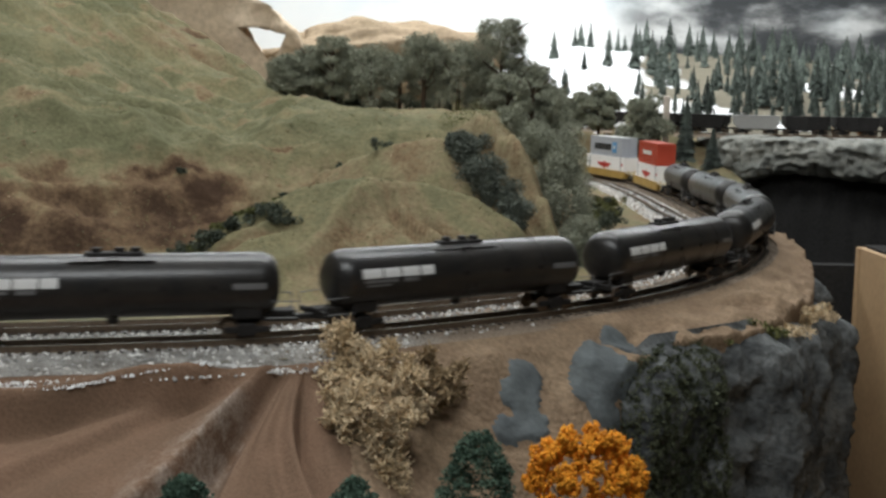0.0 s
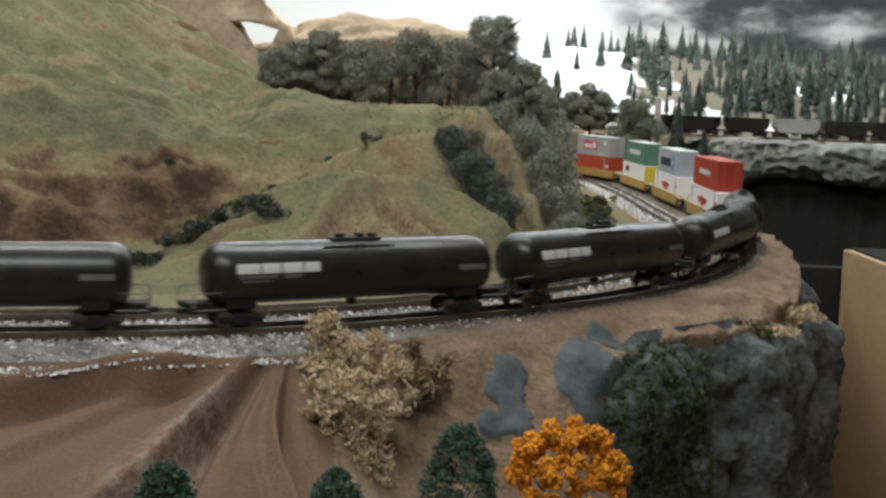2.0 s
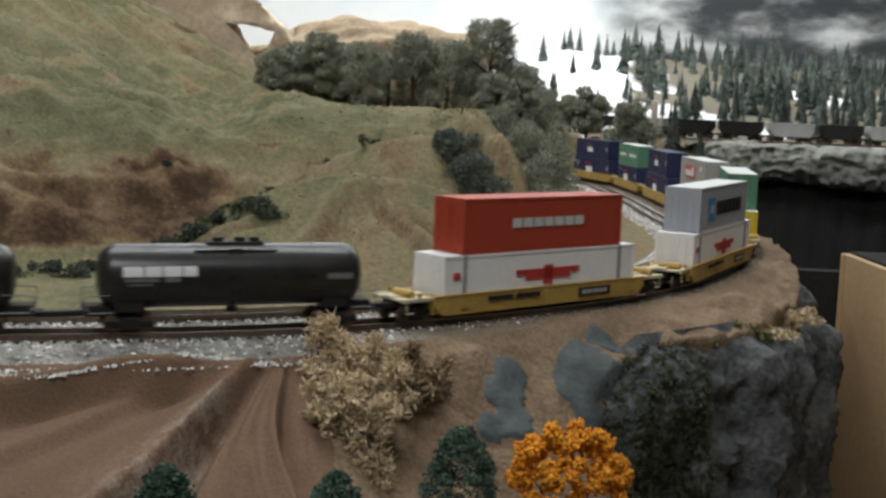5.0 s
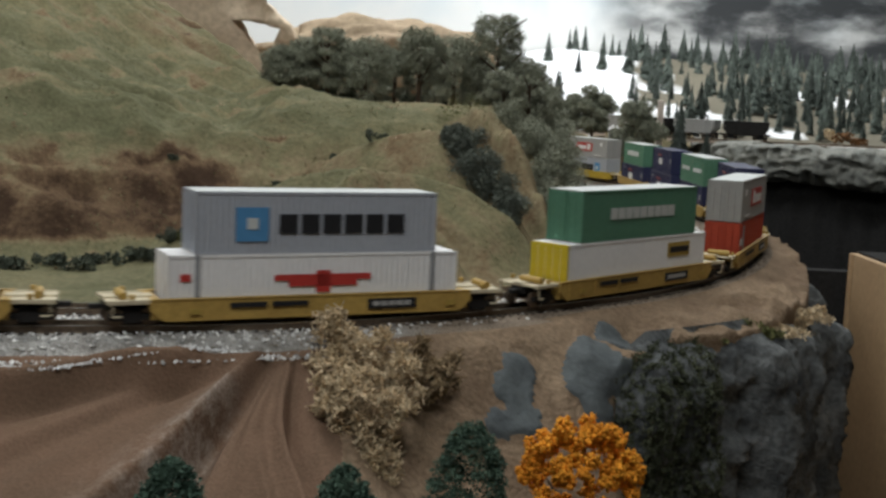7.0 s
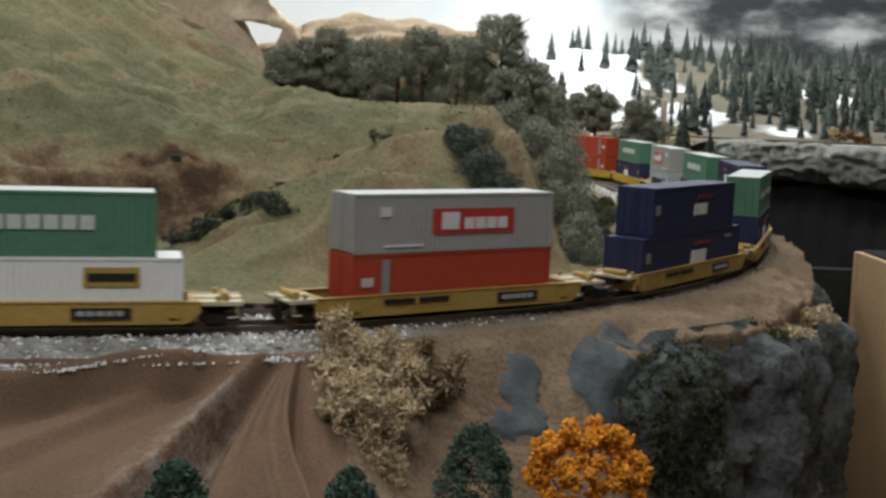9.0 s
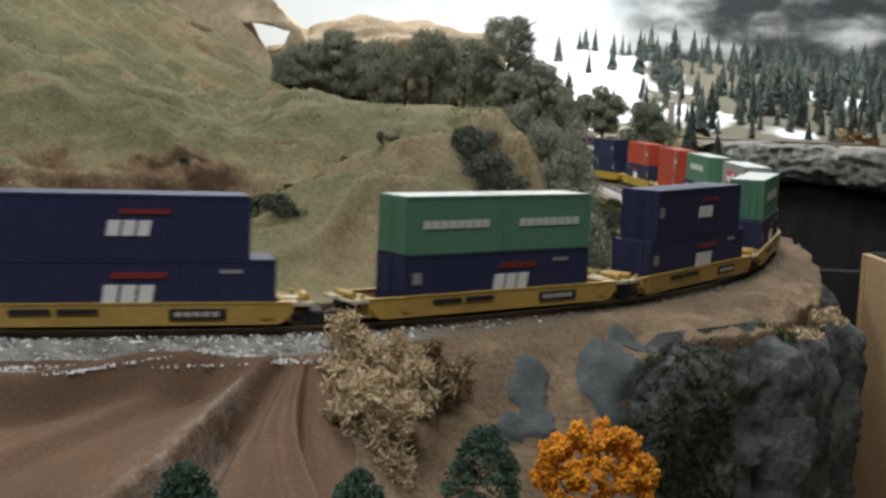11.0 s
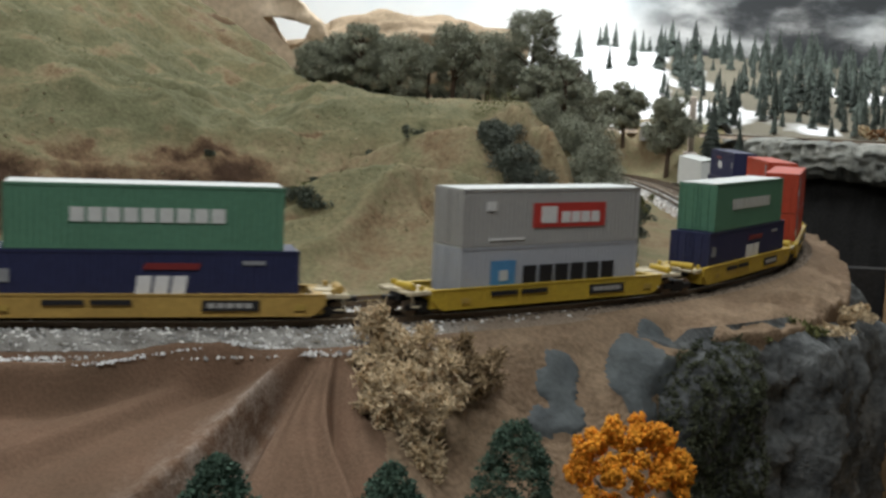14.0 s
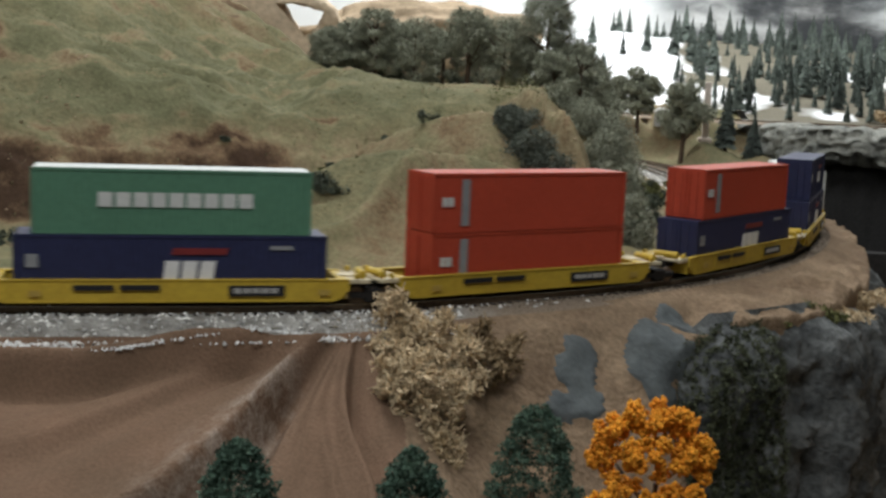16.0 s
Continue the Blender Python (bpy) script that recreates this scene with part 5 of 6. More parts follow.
def foreground():
    # dense green model firs
    for n, (x, y, z, h, w) in enumerate([(0.018, 0.55, -0.128, 0.103, 0.068), (-0.104, 0.46, -0.1, 0.078, 0.056), (-0.036, 0.48, -0.112, 0.084, 0.056)]):
        rng = np.random.default_rng(400 + n)
        t = thing("fir_tree", "dense blue-green model fir below the track", "tree", "front firs", pose(x, y, z))
        part("trunk", trunk_mesh(h * 0.6, 0.003, 400 + n, 0), M_TRUNK, t)
        C, R = [], []
        for k in range(620):
            f = rng.uniform(0, 1) ** 1.25
            rr = w / 2 * (1 - f) ** 0.52 * math.sqrt(rng.uniform(0.45, 1.0))
            a = rng.uniform(0, 6.28)
            C.append((rr * math.cos(a), rr * math.sin(a), h * (0.14 + 0.84 * f) - 0.12 * rr))
            R.append((0.0034, 0.0034, 0.0024))
        V, F = leaves(rng, C, R, 20000, 0.001)
        raw("needles", V, F, M_PINE, t)
    # orange tree of foam clumps
    rng = np.random.default_rng(7)
    t = thing("autumn_tree", "bright orange foam-clump autumn tree below the track", "tree", "", pose(0.0635, 0.5, -0.115))
    part("trunk", trunk_mesh(0.07, 0.0028, 431, 7), M_TRUNK, t)
    lobes = [(-0.016, 0, 0.094, 0.009), (-0.004, -0.004, 0.099, 0.009), (0.008, 0, 0.1, 0.009), (0.017, 0.003, 0.092, 0.009), (-0.02, 0.003, 0.08, 0.009), (-0.006, -0.01, 0.085, 0.01), (0.009, -0.009, 0.086, 0.01), (0.021, 0, 0.079, 0.008), (-0.014, -0.008, 0.069, 0.009), (0.001, -0.01, 0.071, 0.01), (0.015, -0.007, 0.067, 0.009), (-0.018, 0, 0.057, 0.008), (0.005, 0.004, 0.058, 0.01), (0.018, 0, 0.054, 0.008), (-0.005, -0.006, 0.056, 0.008)]
    V, F = [], []
    ico = bmesh.new()
    bmesh.ops.create_icosphere(ico, subdivisions=1, radius=1.0)
    iv, jf = np.array([v.co for v in ico.verts]), np.array([[v.index for v in f.verts] for f in ico.faces])
    ico.free()
    knots = []
    for k in range(170):
        x, y, z, r = lobes[k % len(lobes)]
        v = rng.normal(size=3)
        v /= np.linalg.norm(v)
        knots.append((*(np.array((x, y, z)) + v * r * rng.uniform(0.4, 0.95)), rng.uniform(0.0025, 0.0045)))
    for k in range(9000):
        x, y, z, r = knots[rng.integers(len(knots))]
        v = rng.normal(size=3)
        v /= np.linalg.norm(v)
        c = np.array((x, y, z)) + v * r * rng.uniform(0.5, 1.0)
        F.append(jf + len(V) * 12)
        V.append(c + iv * rng.uniform(0.0004, 0.0011) * rng.uniform(0.7, 1.3, (12, 1)))
    raw("clumps", np.concatenate(V), np.concatenate(F), M_ORANGE, t, smooth=True)
    # straw-coloured lichen bush: clumps of short curled twigs
    rng = np.random.default_rng(8)
    clumps = [  # x, y, z, radius, twigs
        (-0.057, 0.622, 0.003, 0.009, 420), (-0.049, 0.62, -0.004, 0.012, 700), (-0.056, 0.612, -0.016, 0.011, 700), (-0.042, 0.608, -0.016, 0.014, 1100), (-0.0479, 0.5771, -0.0232, 0.0130, 1000),
        (-0.0325, 0.5742, -0.0232, 0.0150, 1300), (-0.021, 0.606, -0.022, 0.013, 900), (-0.0431, 0.5713, -0.0327, 0.0110, 750), (-0.0306, 0.5694, -0.0346, 0.0110, 800), (-0.0201, 0.5752, -0.0279, 0.0100, 550),
        (-0.027, 0.615, -0.01, 0.011, 600), (-0.012, 0.622, -0.011, 0.01, 300), (0.001, 0.629, -0.015, 0.009, 240), (0.007, 0.627, -0.025, 0.008, 130), (-0.004, 0.616, -0.025, 0.01, 300),
        (-0.0354, 0.5627, -0.0519, 0.0070, 300), (-0.0287, 0.5589, -0.0595, 0.0080, 420), (-0.0220, 0.5646, -0.0519, 0.0060, 200), (-0.0306, 0.5646, -0.0461, 0.0080, 300),
    ]
    bush = thing("lichen_bush", "dry straw-coloured lichen bush on the slope", "bush", "", pose(-0.035, 0.625, -0.03))
    for cx, cy, cz, cr, count in clumps:
        V, F, tufts = [], [], []
        for k in range(max(6, count // 45)):
            v = rng.normal(size=3)
            v /= np.linalg.norm(v)
            tufts.append((*(np.array((cx + 0.035, cy - 0.625, cz + 0.03)) + v * cr * [1.05, 0.8, 1.05] * rng.uniform(0.5, 1.0)), rng.uniform(0.0018, 0.0042)))
        for k in range(count):
            x, y, z, r = tufts[rng.integers(len(tufts))]
            v = rng.normal(size=3)
            v /= np.linalg.norm(v)
            p = np.array((x, y, z)) + v * r * rng.uniform(0.4, 1.05)
            q = rng.normal(size=3)
            q /= np.linalg.norm(q)
            base, w = len(V) * 12, rng.uniform(0.0003, 0.0006)
            ring = []
            for j in range(4):
                q = q + rng.normal(size=3) * 0.7
                q /= np.linalg.norm(q)
                a = np.cross(q, (0.3, 0.5, 0.8))
                a /= np.linalg.norm(a)
                b = np.cross(q, a)
                ring += [p + a * w, p - a * w * 0.5 + b * w * 0.86, p - a * w * 0.5 - b * w * 0.86]
                p = p + q * rng.uniform(0.0012, 0.0024)
            V.append(np.array(ring))
            for j in range(3):
                for e in range(3):
                    F.append((base + 3 * j + e, base + 3 * j + (e + 1) % 3, base + 3 * j + 3 + (e + 1) % 3, base + 3 * j + 3 + e))
        raw("clump", np.concatenate(V), F, M_STRAW if cx < -0.018 else M_DRYTWIG, bush, "" if cx < -0.018 else "thin olive-brown twigs")
    for n, (x, y, z, w, h, mat) in enumerate([(0.205, 0.79, -0.024, 0.035, 0.016, M_LIGHTLEAF), (0.235, 0.82, -0.026, 0.04, 0.014, M_STRAW), (0.275, 0.88, -0.026, 0.04, 0.014, M_STRAW), (0.185, 0.775, -0.022, 0.025, 0.01, M_LIGHTLEAF)]):
        b = shrub(w, h, 440 + n, mat, "dry grass tuft on the cliff top", 1600, 0.0014, 9, group="cliff tufts")
        b.matrix_basis = pose(x, y, z - 0.004, 0, 0, 40)
    # moss on the cliff: short dark fluff that follows the rock
    rock = bpy.data.objects["cliff"].data
    co = np.zeros(len(rock.vertices) * 3)
    rock.vertices.foreach_get("co", co)
    co = co.reshape(240, 110, 3)
    g = np.random.default_rng(31)
    t, row = g.uniform(0, 239, 60000).astype(int), g.uniform(2, 80, 60000).astype(int)
    edge = 0.19 + 0.03 * fbm(np.stack([row * 0.1, t * 0.02], 1), 1.0, 3)
    keep = (t / 239 < edge) & (fbm(np.stack([t * 0.12, row * 0.06], 1), 1.0, 4) > -0.9)
    C = co[t[keep], row[keep]] + g.normal(0, 0.0015, (keep.sum(), 3))
    A = apron_surface()[0]
    lobes = ((0.114, 0.697, -0.045, 0.02), (0.122, 0.705, -0.032, 0.013), (0.105, 0.682, -0.068, 0.022), (0.125, 0.69, -0.07, 0.025))
    field = np.max([1 - np.sqrt(((A - np.array(p[:3])) ** 2).sum(1)) / p[3] for p in lobes], 0) + 0.25 * fbm(A[:, [0, 2]], 60.0, 3)
    C = np.vstack([C, A[field > 0.05] + g.normal(0, 0.0012, ((field > 0.05).sum(), 3))])
    V, F = leaves(g, C, np.full(len(C), 0.002), 170000, 0.0009)
    tagged(raw("cliff_moss", V, F, M_MOSS), "dark green moss grown over the cliff", "moss", kind="stuff")


foreground()


def far_hills():
    # mountain flank with an arch: a thick slab with a three-cornered hole
    bm = bmesh.new()
    outer = [(-0.9, 0.0), (-0.9, 0.5), (-0.62, 0.42), (-0.47, 0.335), (-0.41, 0.318), (-0.36, 0.292), (-0.318, 0.258), (-0.3, 0.2), (-0.28, 0.0)]
    hole = [(-0.434, 0.268), (-0.338, 0.254), (-0.358, 0.214), (-0.39, 0.198)]
    edges = []
    for loop in (outer, hole):
        vs = [bm.verts.new((x, 0, z)) for x, z in loop]
        edges += [bm.edges.new((vs[i], vs[(i + 1) % len(vs)])) for i in range(len(vs))]
    bmesh.ops.triangle_fill(bm, edges=edges, use_beauty=True)
    r = bmesh.ops.extrude_face_region(bm, geom=list(bm.faces))
    bmesh.ops.translate(bm, verts=[v for v in r["geom"] if isinstance(v, bmesh.types.BMVert)], vec=(0, 0.07, 0))
    bmesh.ops.subdivide_edges(bm, edges=list(bm.edges), cuts=4, use_grid_fill=True)
    bmesh.ops.triangulate(bm, faces=list(bm.faces))
    bmesh.ops.recalc_face_normals(bm, faces=bm.faces)
    for v in bm.verts:
        v.co += Vector((0.6, 2.2, 0.6)) * 0.012 * noise.fractal(v.co * 14, 0.9, 2.1, 4)
    arch = part("far_mountain", bm, M_FARHILL, smooth=True)
    arch.matrix_basis = pose(0, 2.4, 0)
    tagged(arch, "tan plaster mountain flank with a rock arch", "mountain", kind="structure")
    mound = lump("far_hill", (0.27, 0.12, 0.11), M_BROWNHILL, 83, detail=5, jag=0.22, freq=1.8)
    mound.matrix_basis = pose(-0.17, 2.62, 0.19)
    tagged(mound, "low brown plaster hill before the sky", "hill", kind="structure")
    low = lump("far_foothill", (0.5, 0.1, 0.17), M_FARHILL, 84, detail=4, jag=0.2, freq=1.8)
    low.matrix_basis = pose(-0.25, 2.6, 0.02)
    tagged(low, "tan foothill below the mountain", "hill", kind="structure")


far_hills()


def forest():
    rng = random.Random(12)
    deck = bpy.data.objects["snow_slope"].data
    co = np.zeros(len(deck.vertices) * 3)
    deck.vertices.foreach_get("co", co)
    co = co.reshape(-1, 3)

    def at(x, y):
        return float(co[((co[:, :2] - (x, y)) ** 2).sum(1).argmin(), 2])

    kinds = [conifer(1.0, w, 500 + n, M_FARPINE, "dark green model spruce in snow", 12, 9, "snow forest", name="spruce") for n, w in enumerate((0.36, 0.44, 0.33, 0.5))]
    placed = []
    for k in range(6000):
        y = rng.uniform(2.4, 3.45)
        x = rng.uniform(0.3, 1.14) * (y / 2.7)
        if x / y < 0.145 and rng.random() < 0.93 or x / y < 0.22 and rng.random() < 0.55 or x / y < 0.115:
            continue
        if any((x - a) ** 2 + (y - b) ** 2 < 0.03**2 for a, b in placed):
            continue
        placed.append((x, y))
        if len(placed) > 340:
            break
    placed += [(0.235, 2.95), (0.3, 3.1), (0.325, 3.2), (0.345, 3.15), (0.4, 3.2), (0.43, 3.25), (0.36, 2.9), (0.3, 2.85), (0.205, 2.7), (0.25, 2.75)]
    for n, (x, y) in enumerate(placed):
        h = 0.04 + 0.06 * rng.random() ** 1.3 if n < len(placed) - 10 else rng.uniform(0.05, 0.075)
        t = copy_thing(kinds[n % 4], Matrix.Translation((x, y, at(x, y) - 0.003)) @ Matrix.Rotation(rng.uniform(0, 6.28), 4, "Z"))
        t.matrix_basis = Matrix.Translation((x, y, at(x, y) - 0.003)) @ Matrix.Rotation(rng.uniform(0, 6.28), 4, "Z") @ Matrix.Diagonal((h, h, h, 1))
    for k in kinds:
        for o in list(k.children_recursive) + [k]:
            bpy.data.objects.remove(o)
    for n, (x, y, z, h) in enumerate([(0.424, 2.2, tops(0.424, 2.2) - 0.003, 0.13), (0.472, 2.19, tops(0.472, 2.19) - 0.003, 0.082), (0.24, 2.7, 0.09, 0.12)]):
        t = conifer(h, h * (0.36, 0.52, 0.3)[n], 520 + n, M_FARPINE, "slender dark spruce standing beside the ledge", 14, 11, "ledge spruces", name="spruce")
        t.matrix_basis = pose(x, y, z)
    for n in range(14):
        x, y = rng.uniform(0.75, 1.25), rng.uniform(2.36, 2.5)
        b = shrub(0.06, 0.03, 540 + n, (M_RUSTBUSH, M_LIGHTLEAF, M_STRAW)[n % 3], "rust and olive scrub on the upper deck", 260, 0.004, 6, group="deck scrub")
        b.matrix_basis = pose(x, y, at(x, y) - 0.003)
    post = thing("pale_post", "pale pink plaster post by the trees", "post", "", pose(0.388, 2.21, tops(0.388, 2.21)))
    part("shaft", boxed(-0.0055, 0.0055, -0.0055, 0.0055, 0, 0.105, 0.0015), M_PALE, post)
    part("foot", boxed(-0.012, 0.012, -0.012, 0.012, -0.02, 0.005, 0.003), M_PALE, post)
    base = tops(0.318, 2.29) - 0.004
    hut = thing("lineside_hut", "small grey hut with a white roof among trees", "building", "", pose(0.318, 2.29, base))
    part("wall", boxed(-0.012, 0.012, -0.011, 0.011, 0, 0.028, 0.001), M_GREY, hut)
    bm = bmesh.new()
    bmesh.ops.create_cone(bm, cap_ends=True, segments=4, radius1=0.024, radius2=0.006, depth=0.009, matrix=Matrix.Translation((0, 0, 0.0322)) @ Matrix.Rotation(math.pi / 4, 4, "Z"))
    part("roof", bm, M_WHITEC, hut, "white hipped roof")
    for sx in (-0.0065, 0.0, 0.0065):
        part("window", boxed(sx - 0.0025, sx + 0.0025, -0.0116, -0.0108, 0.013, 0.023), M_DARKMARK, hut)


forest()

# ---------------------------------------------------------------- rolling stock
SCALE = 1 / 87.1


def bars(name, parent, x0, x1, z0, z1, y, material_, n=1, gap=0.25, slant=0.0, label=""):
    """Writing as plain bars on the side at y (both sides share the mark's plan)."""
    bm = bmesh.new()
    w = (x1 - x0) / n
    for k in range(n):
        a, b = x0 + k * w, x0 + (k + 1 - gap) * w if n > 1 else x1
        v = [bm.verts.new(p) for p in ((a, y, z0), (b, y, z0), (b + slant, y, z1), (a + slant, y, z1))]
        bm.faces.new(v)
        u = [bm.verts.new((p.co.x, y + 0.0006, p.co.z)) for p in v]
        bm.faces.new(u[::-1])
        for i in range(4):
            bm.faces.new((v[i], u[i], u[(i + 1) % 4], v[(i + 1) % 4]))
    return part(name, bm, material_, parent, label)


def wheelset(parent, x, label=""):
    """A two-axle truck at x: side frames, bolster, four wheels."""
    bm = bmesh.new()
    for sy in (-1, 1):
        y = sy * 0.0105
        box(bm, x - 0.0125, x + 0.0125, y - 0.0012, y + 0.0012, 0.0035, 0.0068, 0.0005)
        box(bm, x - 0.005, x + 0.005, y - 0.0014, y + 0.0014, 0.0018, 0.0085, 0.0005)
    box(bm, x - 0.004, x + 0.004, -0.0105, 0.0105, 0.005, 0.009)
    truck = part("truck", bm, M_UNDER, parent, label)
    for sx in (-1, 1):
        wb = bmesh.new()
        for sy in (-1, 1):
            bmesh.ops.create_cone(wb, cap_ends=True, segments=18, radius1=0.0048, radius2=0.0048, depth=0.0016, matrix=Matrix.Translation((x + sx * 0.0088, sy * 0.0085, 0.0048)) @ Matrix.Rotation(math.pi / 2, 4, "X"))
        rod(wb, (x + sx * 0.0088, -0.0085, 0.0048), (x + sx * 0.0088, 0.0085, 0.0048), 0.0009)
        part("wheelset", wb, M_RAIL, truck)


def tank_car(k=1.0):
    """Black tank car, k times the usual length; its nose to the line's start is at -x."""
    t = thing("tank_car", "black tank car with a white stencil bar on its side", "tank car", "tank cars")
    R, half, zc = 0.0172, 0.0845 * k, 0.0293
    prof = [(-half - 0.0045, 0.0004), (-half - 0.0042, 0.006), (-half - 0.003, 0.0115), (-half, 0.0152), (-half + 0.004, R - 0.0004), (-half + 0.007, R), (-0.03, R), (0.03, R), (half - 0.007, R), (half - 0.004, R - 0.0004), (half, 0.0152), (half + 0.003, 0.0115), (half + 0.0042, 0.006), (half + 0.0045, 0.0004)]
    bm = lathe(bmesh.new(), prof, segments=36)
    bmesh.ops.translate(bm, verts=bm.verts, vec=(0, 0, zc))
    shell = part("tank", bm, M_TANK, t, smooth=True)
    for x in (-0.055 * k, -0.028 * k, 0.0, 0.028 * k, 0.055 * k):
        seam = lathe(bmesh.new(), [(x - 0.0005, R), (x - 0.0005, R + 0.00018), (x + 0.0005, R + 0.00018), (x + 0.0005, R)], segments=36)
        bmesh.ops.translate(seam, verts=seam.verts, vec=(0, 0, zc))
        part("seam", seam, M_TANK, shell)
    for sx in (-1, 1):
        frame_ = bmesh.new()
        box(frame_, min(k * sx * 0.068, k * sx * 0.098), max(k * sx * 0.068, k * sx * 0.098), -0.006, 0.006, 0.0085, 0.0145, 0.0006)
        box(frame_, k * sx * 0.097 - 0.001, k * sx * 0.097 + 0.001, -0.0155, 0.0155, 0.0105, 0.0135)
        box(frame_, k * sx * 0.07 - 0.008, k * sx * 0.07 + 0.008, -0.0125, 0.0125, 0.011, 0.0185, 0.001)
        part("stub_frame", frame_, M_UNDER, t)
    top = bmesh.new()
    for sx in (-0.008, 0.004, 0.012):
        bmesh.ops.create_cone(top, cap_ends=True, segments=14, radius1=0.0032, radius2=0.0028, depth=0.005, matrix=Matrix.Translation((sx, 0, zc + R + 0.001)))
    box(top, -0.0145, 0.0165, -0.0042, 0.0042, zc + R - 0.002, zc + R + 0.0012, 0.0005)
    part("manway", top, M_UNDER, t, "hatch and valves on top of the tank")
    for sy in (-1, 1):
        part("walkway", boxed(-0.022, 0.022, sy * 0.0085 - 0.0022, sy * 0.0085 + 0.0022, zc + R - 0.0030, zc + R - 0.0024), M_UNDER, t)
    for sy in (-1, 1):
        lad = bmesh.new()
        y = sy * (R + 0.0016)
        for x in (-0.003, 0.003):
            rod(lad, (x, y, 0.014), (x, sy * 0.011, zc + R - 0.002), 0.0003, 4)
        for n in range(7):
            f = n / 6
            rod(lad, (-0.003, y + (sy * 0.011 - y) * f, 0.014 + (zc + R - 0.016) * f), (0.003, y + (sy * 0.011 - y) * f, 0.014 + (zc + R - 0.016) * f), 0.00025, 4)
        part("ladder", lad, M_UNDER, t)
        for sx in (-1, 1):
            grab = bmesh.new()
            rod(grab, (k * sx * 0.098, sy * 0.015, 0.0135), (k * sx * 0.098, sy * 0.015, 0.021), 0.0003, 4)
            rod(grab, (k * sx * 0.098, sy * 0.015, 0.021), (k * sx * 0.083, sy * 0.0165, 0.0215), 0.0003, 4)
            rod(grab, (k * sx * 0.098, sy * 0.0152, 0.012), (k * sx * 0.08, sy * 0.0152, 0.012), 0.0005, 4)
            part("grab_iron", grab, M_GREYMARK, t)

    def on_shell(name, x0, x1, a0, a1, mat, label=""):
        """A mark bent to the tank: angles up from the side's middle, on the side at -y."""
        b = bmesh.new()
        rows = []
        for n in range(4):
            a = radians(a0 + (a1 - a0) * n / 3)
            rows.append([b.verts.new((k * x, -(R + 0.0002) * math.cos(a), zc + (R + 0.0002) * math.sin(a))) for x in (x0, x1)])
        for p, q in zip(rows, rows[1:]):
            b.faces.new((p[0], p[1], q[1], q[0]))
        for f in list(b.faces):
            f.normal_update()
        return part(name, b, mat, shell, label)

    for a, b in ([(-0.075, -0.062), (-0.061, -0.05), (-0.049, -0.037), (-0.036, -0.027)]):
        on_shell("stencil", a, b, 6, 24, M_WHITE, "white stencil bar")
    on_shell("stencil_line", -0.074, -0.052, -3, 3, M_GREYMARK)
    on_shell("stencil_line", -0.048, -0.038, -4, 4, M_GREYMARK)
    on_shell("stencil_line", -0.072, -0.056, -10, -6, M_GREYMARK)
    on_shell("data_panel", 0.062, 0.08, -3, 8, M_GREYMARK, "grey data panel")
    for x in (-0.006, 0.024, 0.05):
        on_shell("placard", x, x + 0.004, -2, 6, M_UNDER)
    for sx in (-1, 1):
        wheelset(t, k * sx * 0.07)
        cp = bmesh.new()
        box(cp, min(k * sx * 0.098, sx * 0.103), max(k * sx * 0.098, sx * 0.103), -0.002, 0.002, 0.0085, 0.0115, 0.0004)
        part("coupler", cp, M_UNDER, t)
    part("outlet", rod(bmesh.new(), (0, 0, 0.009), (0, 0, 0.014), 0.003, 10), M_UNDER, t)
    return t


